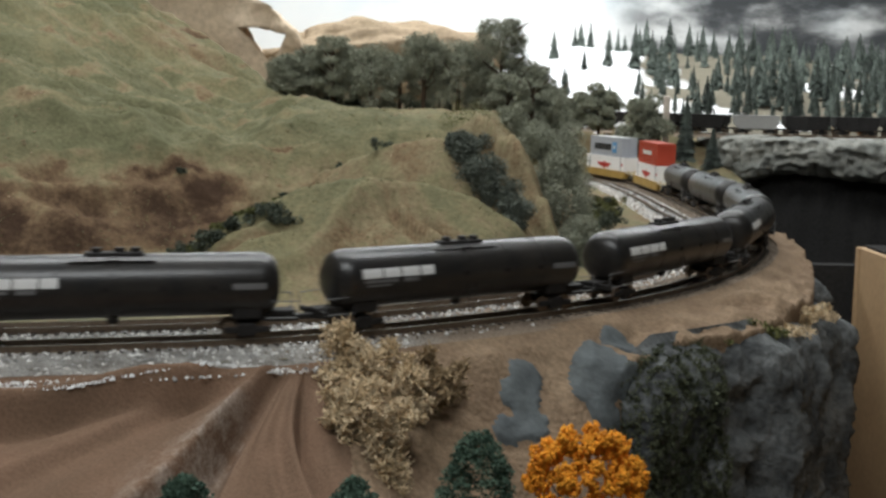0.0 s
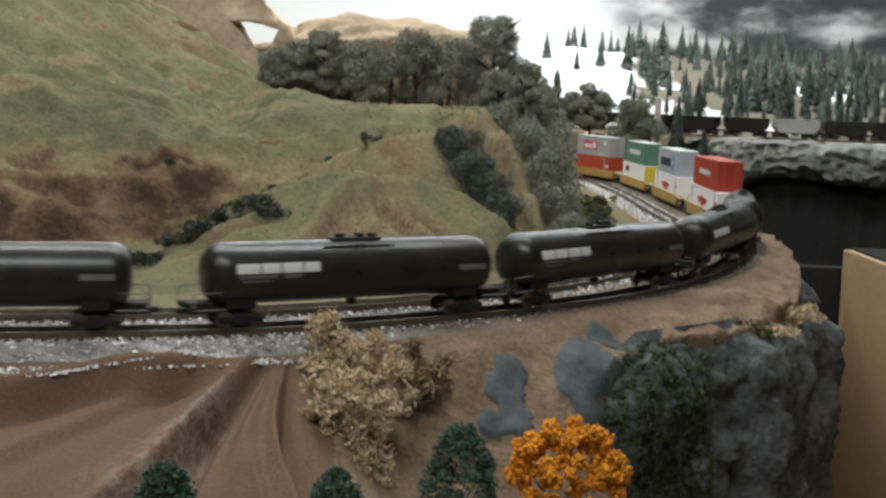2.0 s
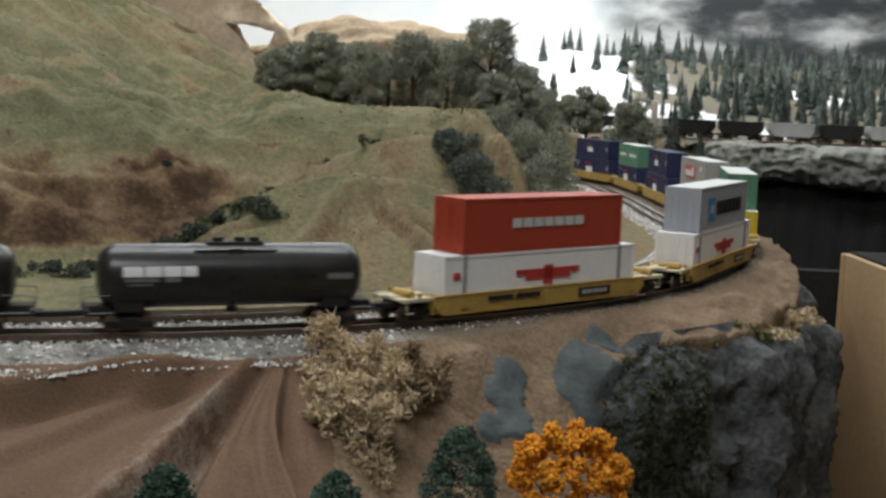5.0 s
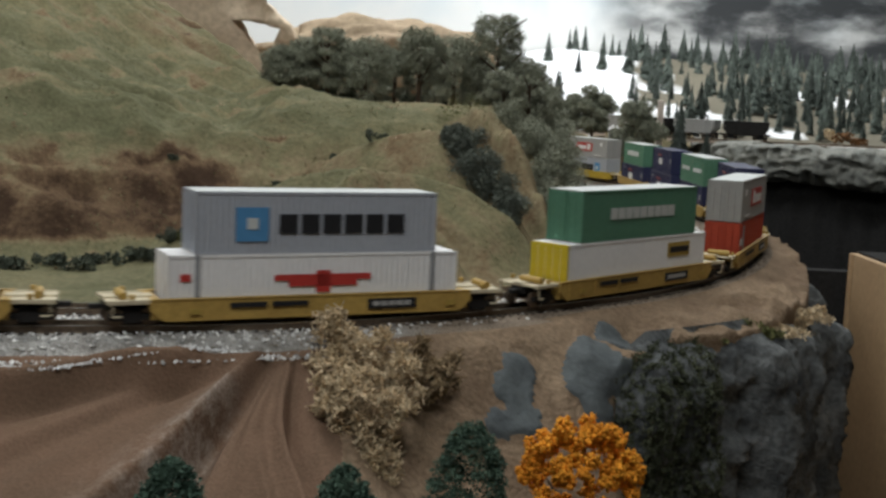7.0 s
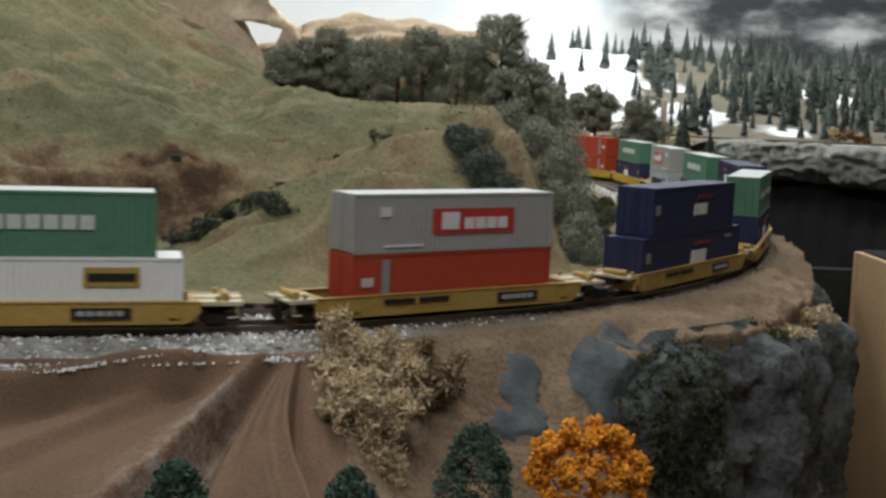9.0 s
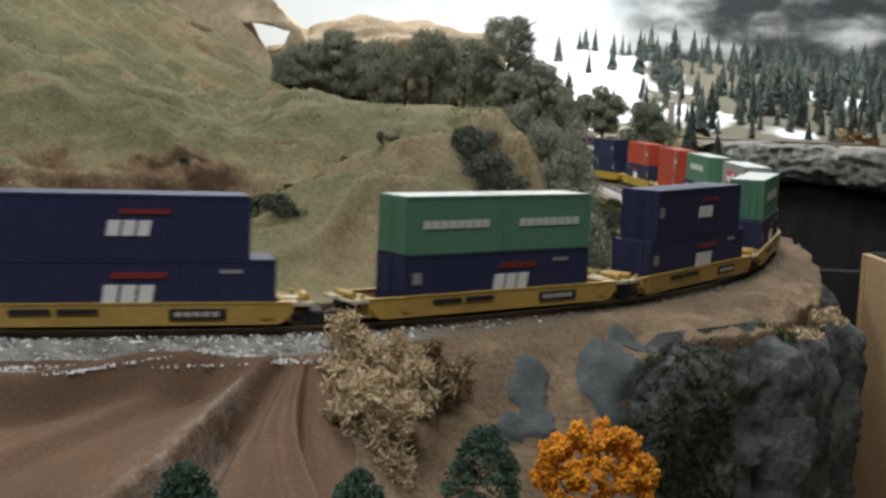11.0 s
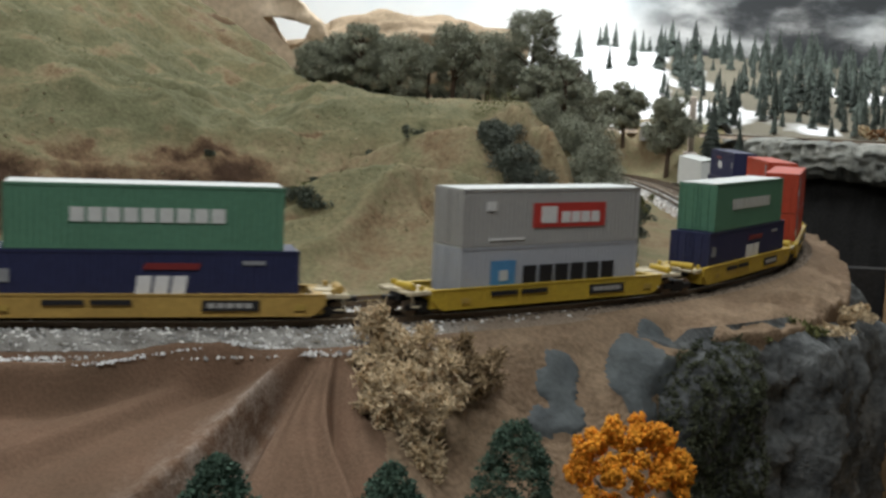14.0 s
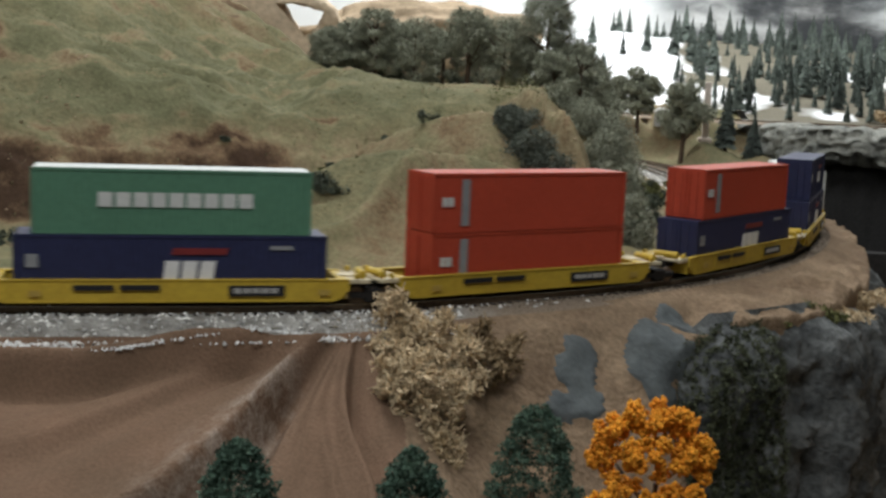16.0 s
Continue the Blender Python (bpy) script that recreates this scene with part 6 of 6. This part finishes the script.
def well_car(sill, length, mat, label, joined=(False, False)):
    """Low well car: two deep side sills, end platforms, trucks. joined: which end rests on a shared truck."""
    t = thing("well_car", label, "well car", "well cars")
    h, w = sill / 2, 0.0168
    for sy in (-1, 1):
        bm = bmesh.new()
        y0, y1 = sorted((sy * (w - 0.0014), sy * w))
        pts = [(-h, 0.0145), (h, 0.0145), (h, 0.009), (h - 0.006, 0.0035), (-h + 0.006, 0.0035), (-h, 0.009)]
        a = [bm.verts.new((x, y0, z)) for x, z in pts]
        b = [bm.verts.new((x, y1, z)) for x, z in pts]
        bm.faces.new(a)
        bm.faces.new(b[::-1])
        for i in range(6):
            bm.faces.new((a[i], b[i], b[(i + 1) % 6], a[(i + 1) % 6]))
        bmesh.ops.recalc_face_normals(bm, faces=bm.faces)
        box(bm, -h, h, min(sy * (w - 0.0024), sy * (w + 0.0005)), max(sy * (w - 0.0024), sy * (w + 0.0005)), 0.0142, 0.0150)
        box(bm, -h + 0.008, h - 0.008, min(sy * (w - 0.003), sy * (w + 0.0003)), max(sy * (w - 0.003), sy * (w + 0.0003)), 0.0030, 0.0038)
        side = part("side_sill", bm, mat, t)
        for k in range(7):
            x = -h + 0.01 + (sill - 0.02) * k / 6
            part("rib", boxed(x - 0.0006, x + 0.0006, *sorted((sy * w, sy * (w + 0.0004))), 0.004, 0.0141), mat, side)
    part("well_floor", boxed(-h + 0.004, h - 0.004, -w + 0.002, w - 0.002, 0.0030, 0.0039), M_UNDER, t)
    for e, sx in enumerate((-1, 1)):
        a, b = sx * (h - 0.004), sx * (length / 2 - (0.002 if joined[e] else 0.007))
        x0, x1 = min(a, b), max(a, b)
        bm = boxed(x0, x1, -0.0125, 0.0125, 0.0128, 0.0142, 0.0004)
        box(bm, x0, x1, -0.0155, -0.0135, 0.0122, 0.0146, 0.0003)
        box(bm, x0, x1, 0.0135, 0.0155, 0.0122, 0.0146, 0.0003)
        box(bm, x0, x1, -0.004, 0.004, 0.0136, 0.0152, 0.0003)
        part("end_platform", bm, M_PLATE, t, "cream end platform")
        bulk = boxed(min(sx * (h - 0.006), sx * (h - 0.001)), max(sx * (h - 0.006), sx * (h - 0.001)), -w + 0.002, w - 0.002, 0.004, 0.0145)
        part("bulkhead", bulk, mat, t)
        stand = bmesh.new()
        xm = (x0 + x1) / 2
        for sy in (-1, 1):
            box(stand, xm - 0.0012, xm + 0.0012, sy * 0.014 - 0.001, sy * 0.014 + 0.001, 0.0146, 0.0175, 0.0003)
        rod(stand, (xm + sx * 0.004, -0.012, 0.0165), (xm + sx * 0.004, 0.004, 0.0165), 0.0022, 10)
        part("brake_gear", stand, mat, t)
        part("stub_sill", boxed(x0, x1, -0.005, 0.005, 0.008, 0.0128, 0.0006), M_UNDER, t)
        if not joined[e]:
            wheelset(t, sx * (length / 2 - 0.021))
            part("coupler", boxed(min(sx * (length / 2 - 0.008), sx * length / 2), max(sx * (length / 2 - 0.008), sx * length / 2), -0.002, 0.002, 0.0085, 0.0112, 0.0004), M_UNDER, t)
            for sy in (-1, 1):
                step_ = bmesh.new()
                rod(step_, (sx * (length / 2 - 0.01), sy * 0.0148, 0.0125), (sx * (length / 2 - 0.01), sy * 0.0148, 0.006), 0.0004, 4)
                rod(step_, (sx * (length / 2 - 0.015), sy * 0.0148, 0.006), (sx * (length / 2 - 0.01), sy * 0.0148, 0.006), 0.0005, 4)
                part("step_iron", step_, M_PLATE, t)
        elif sx > 0:
            wheelset(t, length / 2)
    # number board and small stencils on the side facing the aisle
    side = -w - 0.0012
    board = bars("board", t, h * 0.3, h * 0.62, 0.0062, 0.0118, side, M_DARKMARK, label="dark board with white stencil bars")
    bars("stencil", board, h * 0.33, h * 0.59, 0.0078, 0.0104, side - 0.0005, M_GREY, 5, 0.2)
    bars("stencil", t, -h * 0.55, -h * 0.05, 0.0095, 0.0122, side, M_DARKMARK, 2, 0.12)
    for x in (-h * 0.75, h * 0.85):
        bars("tie_plate", t, x - 0.003, x + 0.003, 0.0065, 0.0095, side, M_OCHRE)
    return t


def container(length, height, width, mat, label, roof=None, marks=(), posts=False, end=None):
    """Shipping container: corrugated sides, corner posts and castings, barred doors."""
    t = thing("shipping_container", label, "container", "containers")
    h, w = length / 2, width / 2
    n, a, b = int(length / 0.0034), w - 0.00025, w - 0.0007
    side = []
    for k in range(n):
        x, q = -h + 0.003 + (length - 0.006) * k / n, (length - 0.006) / n
        side += [(x, b), (x + 0.2 * q, a), (x + 0.6 * q, a), (x + 0.8 * q, b)]
    ring = [(-h + 0.0008, -b)] + [(x, -y) for x, y in side] + [(h - 0.0008, -b), (h - 0.0008, b)] + side[::-1] + [(-h + 0.0008, b)]
    bm = bmesh.new()
    lo, hi = [bm.verts.new((x, y, 0.0004)) for x, y in ring], [bm.verts.new((x, y, height - 0.0006)) for x, y in ring]
    for k in range(len(ring)):
        j = (k + 1) % len(ring)
        bm.faces.new((lo[k], lo[j], hi[j], hi[k]))
    bm.faces.new(lo[::-1])
    bm.faces.new(hi)
    body = part("body", bm, mat, t)
    fr = bmesh.new()
    for sx in (-1, 1):
        for sy in (-1, 1):
            cx, cy = sx * (h - 0.0008), sy * (w - 0.0007)
            box(fr, cx - 0.0008, cx + 0.0008, cy - 0.0007, cy + 0.0007, 0, height, 0.0002)
    for sy in (-1, 1):
        for z in (0.0007, height - 0.0008):
            box(fr, -h, h, sy * (w - 0.0005) - 0.0005, sy * (w - 0.0005) + 0.0005, z - 0.0007, z + 0.0007)
    part("corner_frame", fr, mat, t)
    part("roof_sheet", boxed(-h + 0.001, h - 0.001, -w + 0.0008, w - 0.0008, height - 0.0007, height + 0.0001), roof or mat, t)
    for sx in (-1, 1):
        dr = bmesh.new()
        for y in (-0.6, -0.2, 0.2, 0.6):
            rod(dr, (sx * (h + 0.0002), y * w, 0.002), (sx * (h + 0.0002), y * w, height - 0.002), 0.0003, 4)
        box(dr, sx * h - 0.0003, sx * h + 0.0003, -0.0002, 0.0002, 0.001, height - 0.001)
        part("door_bar", dr, mat, t)
    if end is not None:
        part("end_panel", boxed(-h - 0.0004, -h + 0.0012, -w, w, 0, height, 0.0002), end, t, "yellow end panel")
    if posts:
        for sx in (-1, 1):
            x = sx * 0.0685
            for sy in (-1, 1):
                y0, y1 = sorted((sy * (w - 0.0004), sy * (w + 0.0003)))
                part("lift_post", boxed(x - 0.0012, x + 0.0012, y0, y1, 0, height), M_SEAM, t, "grey lifting post")
    for name, x0, x1, z0, z1, m, cnt, sl in marks:
        for face in (-1, 1):
            proud = 0.0004 + (0.0005 if name == "emblem_bar" else 0)
            bars(name, t, x0, x1, z0 * height, z1 * height, -w - proud if face < 0 else w + proud - 0.0006, m, cnt, 0.18, sl)
    return t


H_HC, W_ST = 2.9 * SCALE, 2.44 * SCALE
L40, L48, L45, L20 = 12.19 * SCALE, 14.63 * SCALE, 13.72 * SCALE, 6.06 * SCALE


def green40():
    return container(L40, H_HC, W_ST, M_GREEN, "green forty-foot container with pale lettering bars", M_ROOF, [("lettering", -0.038, 0.041, 0.42, 0.64, M_ROOF, 9, 0)])


def silver40(up=True):
    return container(L40, H_HC, W_ST, M_SILVER, "silver-grey container with a blue square and dark lettering bars", M_ROOF,
                     [("emblem", -0.048, -0.030, 0.2, 0.75, M_BLUE, 1, 0), ("emblem_bar", -0.042, -0.036, 0.4, 0.58, M_ROOF, 1, 0), ("lettering", -0.024, 0.052, 0.32, 0.64, M_DARKMARK, 6, 0)])


def grey40():
    return container(L40, H_HC, W_ST, M_GREY, "warm grey container with a red panel", M_ROOF,
                     [("panel", -0.018, 0.04, 0.30, 0.74, M_LOGORED, 1, 0), ("emblem_bar", -0.012, 0.0, 0.38, 0.68, M_WHITE, 1, 0), ("emblem_bar", 0.004, 0.036, 0.38, 0.58, M_WHITE, 4, 0), ("tag", -0.053, -0.046, 0.62, 0.78, M_WHITE, 1, 0), ("tag", -0.05, -0.024, 0.1, 0.14, M_WHITE, 1, 0)])


def navy(length, posts=False):
    return container(length, H_HC, W_ST + (0.0012 if length > L40 else 0), M_NAVY, "dark navy container with white lettering bars", None,
                     [("lettering", -0.004, 0.019, 0.36, 0.6, M_WHITE, 3, 0.0015), ("emblem", 0.002, 0.028, 0.7, 0.78, M_DULLRED, 1, 0.0015), ("tag", -length / 2 + 0.004, -length / 2 + 0.010, 0.45, 0.65, M_SEAM, 1, 0)])


def navy_low(length):
    return container(length, H_HC, W_ST + 0.0012, M_NAVY, "dark navy container with white lettering bars, low in the well", None,
                     [("lettering", -0.006, 0.021, 0.3, 0.6, M_WHITE, 3, 0.0015), ("emblem", -0.002, 0.026, 0.7, 0.8, M_DULLRED, 1, 0.0015), ("tag", -length / 2 + 0.006, -length / 2 + 0.012, 0.5, 0.7, M_SEAM, 1, 0), ("tag", length / 2 - 0.03, length / 2 - 0.018, 0.78, 0.84, M_SEAM, 1, 0)])


def red40(strip=True):
    return container(L40, H_HC, W_ST, M_RED, "orange-red container with a grey strip", None,
                     [("strip", -0.051, -0.046, 0.12, 0.9, M_SEAM, 1, 0), ("tag", -0.064, -0.056, 0.45, 0.6, M_ROOF, 2, 0)] if strip else [("lettering", -0.03, 0.034, 0.45, 0.62, M_ROOF, 7, 0)])


def white48(kind):
    if kind == "wing":
        return container(L48, H_HC, W_ST + 0.0016, M_WHITEC, "white forty-eight-foot container with a red wing emblem", None,
                         [("emblem", -0.026, 0.03, 0.56, 0.66, M_LOGORED, 1, 0), ("emblem", -0.018, 0.022, 0.46, 0.56, M_LOGORED, 1, 0), ("emblem", -0.002, 0.006, 0.36, 0.72, M_LOGORED, 1, 0), ("tag", -0.0775, -0.072, 0.58, 0.7, M_LOGORED, 1, 0)], posts=True)
    return container(L48, H_HC, W_ST + 0.0016, M_WHITEC, "white forty-eight-foot container with a yellow end", None,
                     [("panel", 0.034, 0.062, 0.55, 0.85, M_OCHRE, 1, 0), ("emblem_bar", 0.036, 0.06, 0.64, 0.76, M_DARKMARK, 1, 0)], end=M_YPANEL)


def low_van():
    t = thing("white_van_car", "low cream-white refrigerator car at the end of the train", "rail car")
    h = 0.082
    part("body", boxed(-h, h, -0.0165, 0.0165, 0.0105, 0.051, 0.0008), M_ROOF, t)
    bm = bmesh.new()
    for a, b in ((0, 0.006), (0.006, 0.0115), (0.0115, 0.0168)):
        for sy in (-1, 1):
            za, zb = 0.0542 - a * 0.16, 0.0542 - b * 0.16
            v = [bm.verts.new(p) for p in ((-h - 0.001, sy * a, za), (h + 0.001, sy * a, za), (h + 0.001, sy * b, zb), (-h - 0.001, sy * b, zb))]
            bm.faces.new(v)
    box(bm, -h, h, -0.016, 0.016, 0.0505, 0.0514)
    box(bm, -h, h, -0.003, 0.003, 0.0542, 0.0548)
    part("roof", bm, M_ROOF, t)
    door = part("door", boxed(-0.012, 0.012, -0.0172, -0.0163, 0.0115, 0.049, 0.0003), M_WHITEC, t)
    part("door_bar", rod(bmesh.new(), (0.002, -0.0176, 0.013), (0.002, -0.0176, 0.048), 0.0004, 5), M_SEAM, door)
    ribs = bmesh.new()
    for k in range(14):
        x = -h + 0.006 + k * (2 * h - 0.012) / 13
        for sy in (-1, 1):
            box(ribs, x - 0.0004, x + 0.0004, sy * 0.0166 - 0.0003, sy * 0.0166 + 0.0003, 0.011, 0.0505)
    part("side_rib", ribs, M_WHITEC, t)
    part("underframe", boxed(-h, h, -0.007, 0.007, 0.0075, 0.0106), M_UNDER, t)
    for sx in (-1, 1):
        wheelset(t, sx * 0.062)
    return t


def hopper(mat, label):
    """Open hopper for the upper line."""
    t = thing("hopper_car", label, "hopper car", "upper train")
    bm = bmesh.new()
    pts = [(-0.041, 0.034), (0.041, 0.034), (0.041, 0.02), (0.032, 0.01), (-0.032, 0.01), (-0.041, 0.02)]
    a = [bm.verts.new((x, -0.016, z)) for x, z in pts]
    b = [bm.verts.new((x, 0.016, z)) for x, z in pts]
    bm.faces.new(a)
    bm.faces.new(b[::-1])
    for i in range(6):
        bm.faces.new((a[i], b[i], b[(i + 1) % 6], a[(i + 1) % 6]))
    bmesh.ops.recalc_face_normals(bm, faces=bm.faces)
    body = part("body", bm, mat, t)
    for k in range(5):
        x = -0.036 + 0.018 * k
        part("rib", boxed(x - 0.0008, x + 0.0008, -0.0172, -0.0158, 0.012, 0.033), mat, body)
    part("top_chord", boxed(-0.042, 0.042, -0.0172, 0.0172, 0.0325, 0.035, 0.0004), mat, t)
    part("underframe", boxed(-0.045, 0.045, -0.005, 0.005, 0.008, 0.0115), M_UNDER, t)
    for sx in (-1, 1):
        wheelset(t, sx * 0.027)
    return t


# distance run by the train, every half second
RUN = [0.0, 0.122, 0.244, 0.364, 0.481, 0.597, 0.709, 0.82, 0.939, 1.052, 1.161, 1.266, 1.37, 1.473, 1.576, 1.679, 1.781, 1.887, 1.988, 2.094, 2.203, 2.314,
       2.425, 2.536, 2.644, 2.749, 2.853, 2.96, 3.07, 3.182, 3.296, 3.413, 3.533]
TIMES = np.arange(0, 16.01, 0.5)
TRAIN, UPPER = [], []  # (thing, place along the line at 0 s, half wheelbase, height)

MELLOW = "weathered ochre-yellow well car"
CLEAN = "bright yellow well car"


def build_train():
    first = tank_car()
    TRAIN.append((first, 1.745, 0.07, 0.0))
    short = tank_car(0.8)
    tagged(short, "short black tank car ahead of the container cars")
    TRAIN.append((short, 2.978, 0.056, 0.0))
    for s in (1.54, 1.335, 1.95, 2.155, 2.369, 2.566, 2.777):
        TRAIN.append((copy_thing(first, Matrix()), s, 0.07, 0.0))
    single = well_car(0.186, 0.244, M_YELLOW, MELLOW)
    front = well_car(0.186, 0.232, M_YELLOW, MELLOW, (False, True))
    mid = well_car(0.186, 0.213, M_YELLOW, MELLOW, (True, True))
    last = well_car(0.186, 0.226, M_YELLOW, MELLOW, (True, False))
    front2 = well_car(0.182, 0.226, M_BRIGHT, CLEAN, (False, True))
    mid2 = well_car(0.182, 0.21, M_BRIGHT, CLEAN, (True, True))
    last2 = well_car(0.182, 0.226, M_BRIGHT, CLEAN, (True, False))
    white_wing, green, grey, red, low_navy = white48("wing"), green40(), grey40(), red40(), navy_low(L45)
    used = set()

    def get(o):
        """The thing itself at first, then copies of it."""
        if o in used:
            return copy_thing(o, Matrix())
        used.add(o)
        return o

    small = container(L20, H_HC, W_ST, M_GREEN, "green twenty-foot container with pale lettering bars", M_ROOF, [("lettering", -0.022, 0.026, 0.44, 0.58, M_ROOF, 8, 0)])
    tall_navy = navy(L40)
    sets = [  # place, car, lower, upper
        (3.184, single, white_wing, [(red40(False), 0)]),
        (3.436, single, white_wing, [(silver40(), 0)]),
        (3.688, single, white48("end"), [(green, 0)]),
        (3.931, front, red, [(grey, 0)]),
        (4.169, mid, navy_low(L48), [(tall_navy, 0)]),
        (4.394, mid, navy_low(L40), [(small, -0.0352), (small, 0.0352)]),
        (4.602, mid, low_navy, [(tall_navy, 0)]),
        (4.816, last, low_navy, [(green, 0)]),
        (5.057, front2, silver40(), [(grey, 0)]),
        (5.284, mid2, low_navy, [(green, 0)]),
        (5.49, mid2, red, [(red, 0)]),
        (5.708, mid2, low_navy, [(red, 0)]),
        (5.925, last2, low_navy, [(tall_navy, 0)]),
    ]
    for s, car, low, ups in sets:
        TRAIN.append((get(car), s, 0.09, 0.0))
        TRAIN.append((get(low), s, 0.09, 0.0042))
        for up, dx in ups:
            TRAIN.append((get(up), s, 0.09, 0.0042 + H_HC + 0.0003, dx))
    TRAIN.append((low_van(), 6.13, 0.062, 0.0))


build_train()

UP_Y, UP_Z = 2.24, 0.0765


def upper_course():
    """The upper line from its far right end: along the ledge, back through the slope, then on behind the hills."""
    p, out = np.array((4.0, UP_Y)), []
    for k in range(1000):
        s = 4.0 - 0.01 * k
        a = 0.9 * (float(step(0.64, 0.36, s)) - float(step(-0.2, -0.56, s)))
        out.append(p.copy())
        p = p + 0.01 * np.array((-math.cos(a), math.sin(a)))
    return np.array(out)


UP_COURSE = upper_course()


def up_line(s):
    k = np.clip((4.0 - s) / 0.01, 0, 998.9)
    i = int(k)
    return UP_COURSE[i] + (UP_COURSE[i + 1] - UP_COURSE[i]) * (k - i)


def build_upper():
    track = thing("railway_track", "single track along the upper ledge", "track", "tracks")
    tagged(track, kind="structure")
    L = np.array([up_line(v) for v in np.arange(-3.6, 2.6, 0.01)])
    bed = ribbon("ballast", L, [(-0.03, UP_Z - 0.008), (-0.016, UP_Z - 0.003), (0.016, UP_Z - 0.003), (0.03, UP_Z - 0.008)], M_BALLAST)
    bed.parent = track
    for g in (-0.008, 0.008):
        r = ribbon("rail", L, [(g - 0.0006, UP_Z - 0.003), (g - 0.0004, UP_Z), (g + 0.0004, UP_Z), (g + 0.0006, UP_Z - 0.003)], M_RAIL)
        r.parent = track
    dark = hopper(M_UNDER, "dark brown-black hopper car on the upper line")
    pale = hopper(M_GREY, "pale grey hopper car on the upper line")
    seen = set()
    tail = 0.6 + 0.185 * 7.0
    for n in range(24):
        o = pale if n in (1, 3, 6, 9, 14, 19) else dark
        car = o if o not in seen else copy_thing(o, Matrix())
        seen.add(o)
        UPPER.append((car, tail - 0.045 - 0.092 * n))


build_upper()


def motions():
    def along(s, half, dx):
        a, b = on_line(s - half), on_line(s + half)
        c, d = (a + b) / 2, (b - a) / np.hypot(*(b - a))
        return c + d * dx, math.degrees(math.atan2(d[1], d[0]))

    for ob, s0, half, z, *rest in TRAIN:
        rows = []
        for t in np.arange(0, 16.01, 0.25):
            p, yaw = along(s0 - float(np.interp(t, TIMES, RUN)), half, rest[0] if rest else 0.0)
            rows.append((float(t), pose(p[0], p[1], z, 0, 0, yaw)))
        walk(ob, rows)
    for ob, x0 in UPPER:
        rows = []
        for t in np.arange(0, 16.01, 0.5):
            s = x0 - 0.185 * t
            a, b = up_line(s - 0.027), up_line(s + 0.027)
            rows.append((float(t), pose(*(a + b) / 2, UP_Z, 0, 0, math.degrees(math.atan2(b[1] - a[1], b[0] - a[0])))))
        walk(ob, rows)


motions()
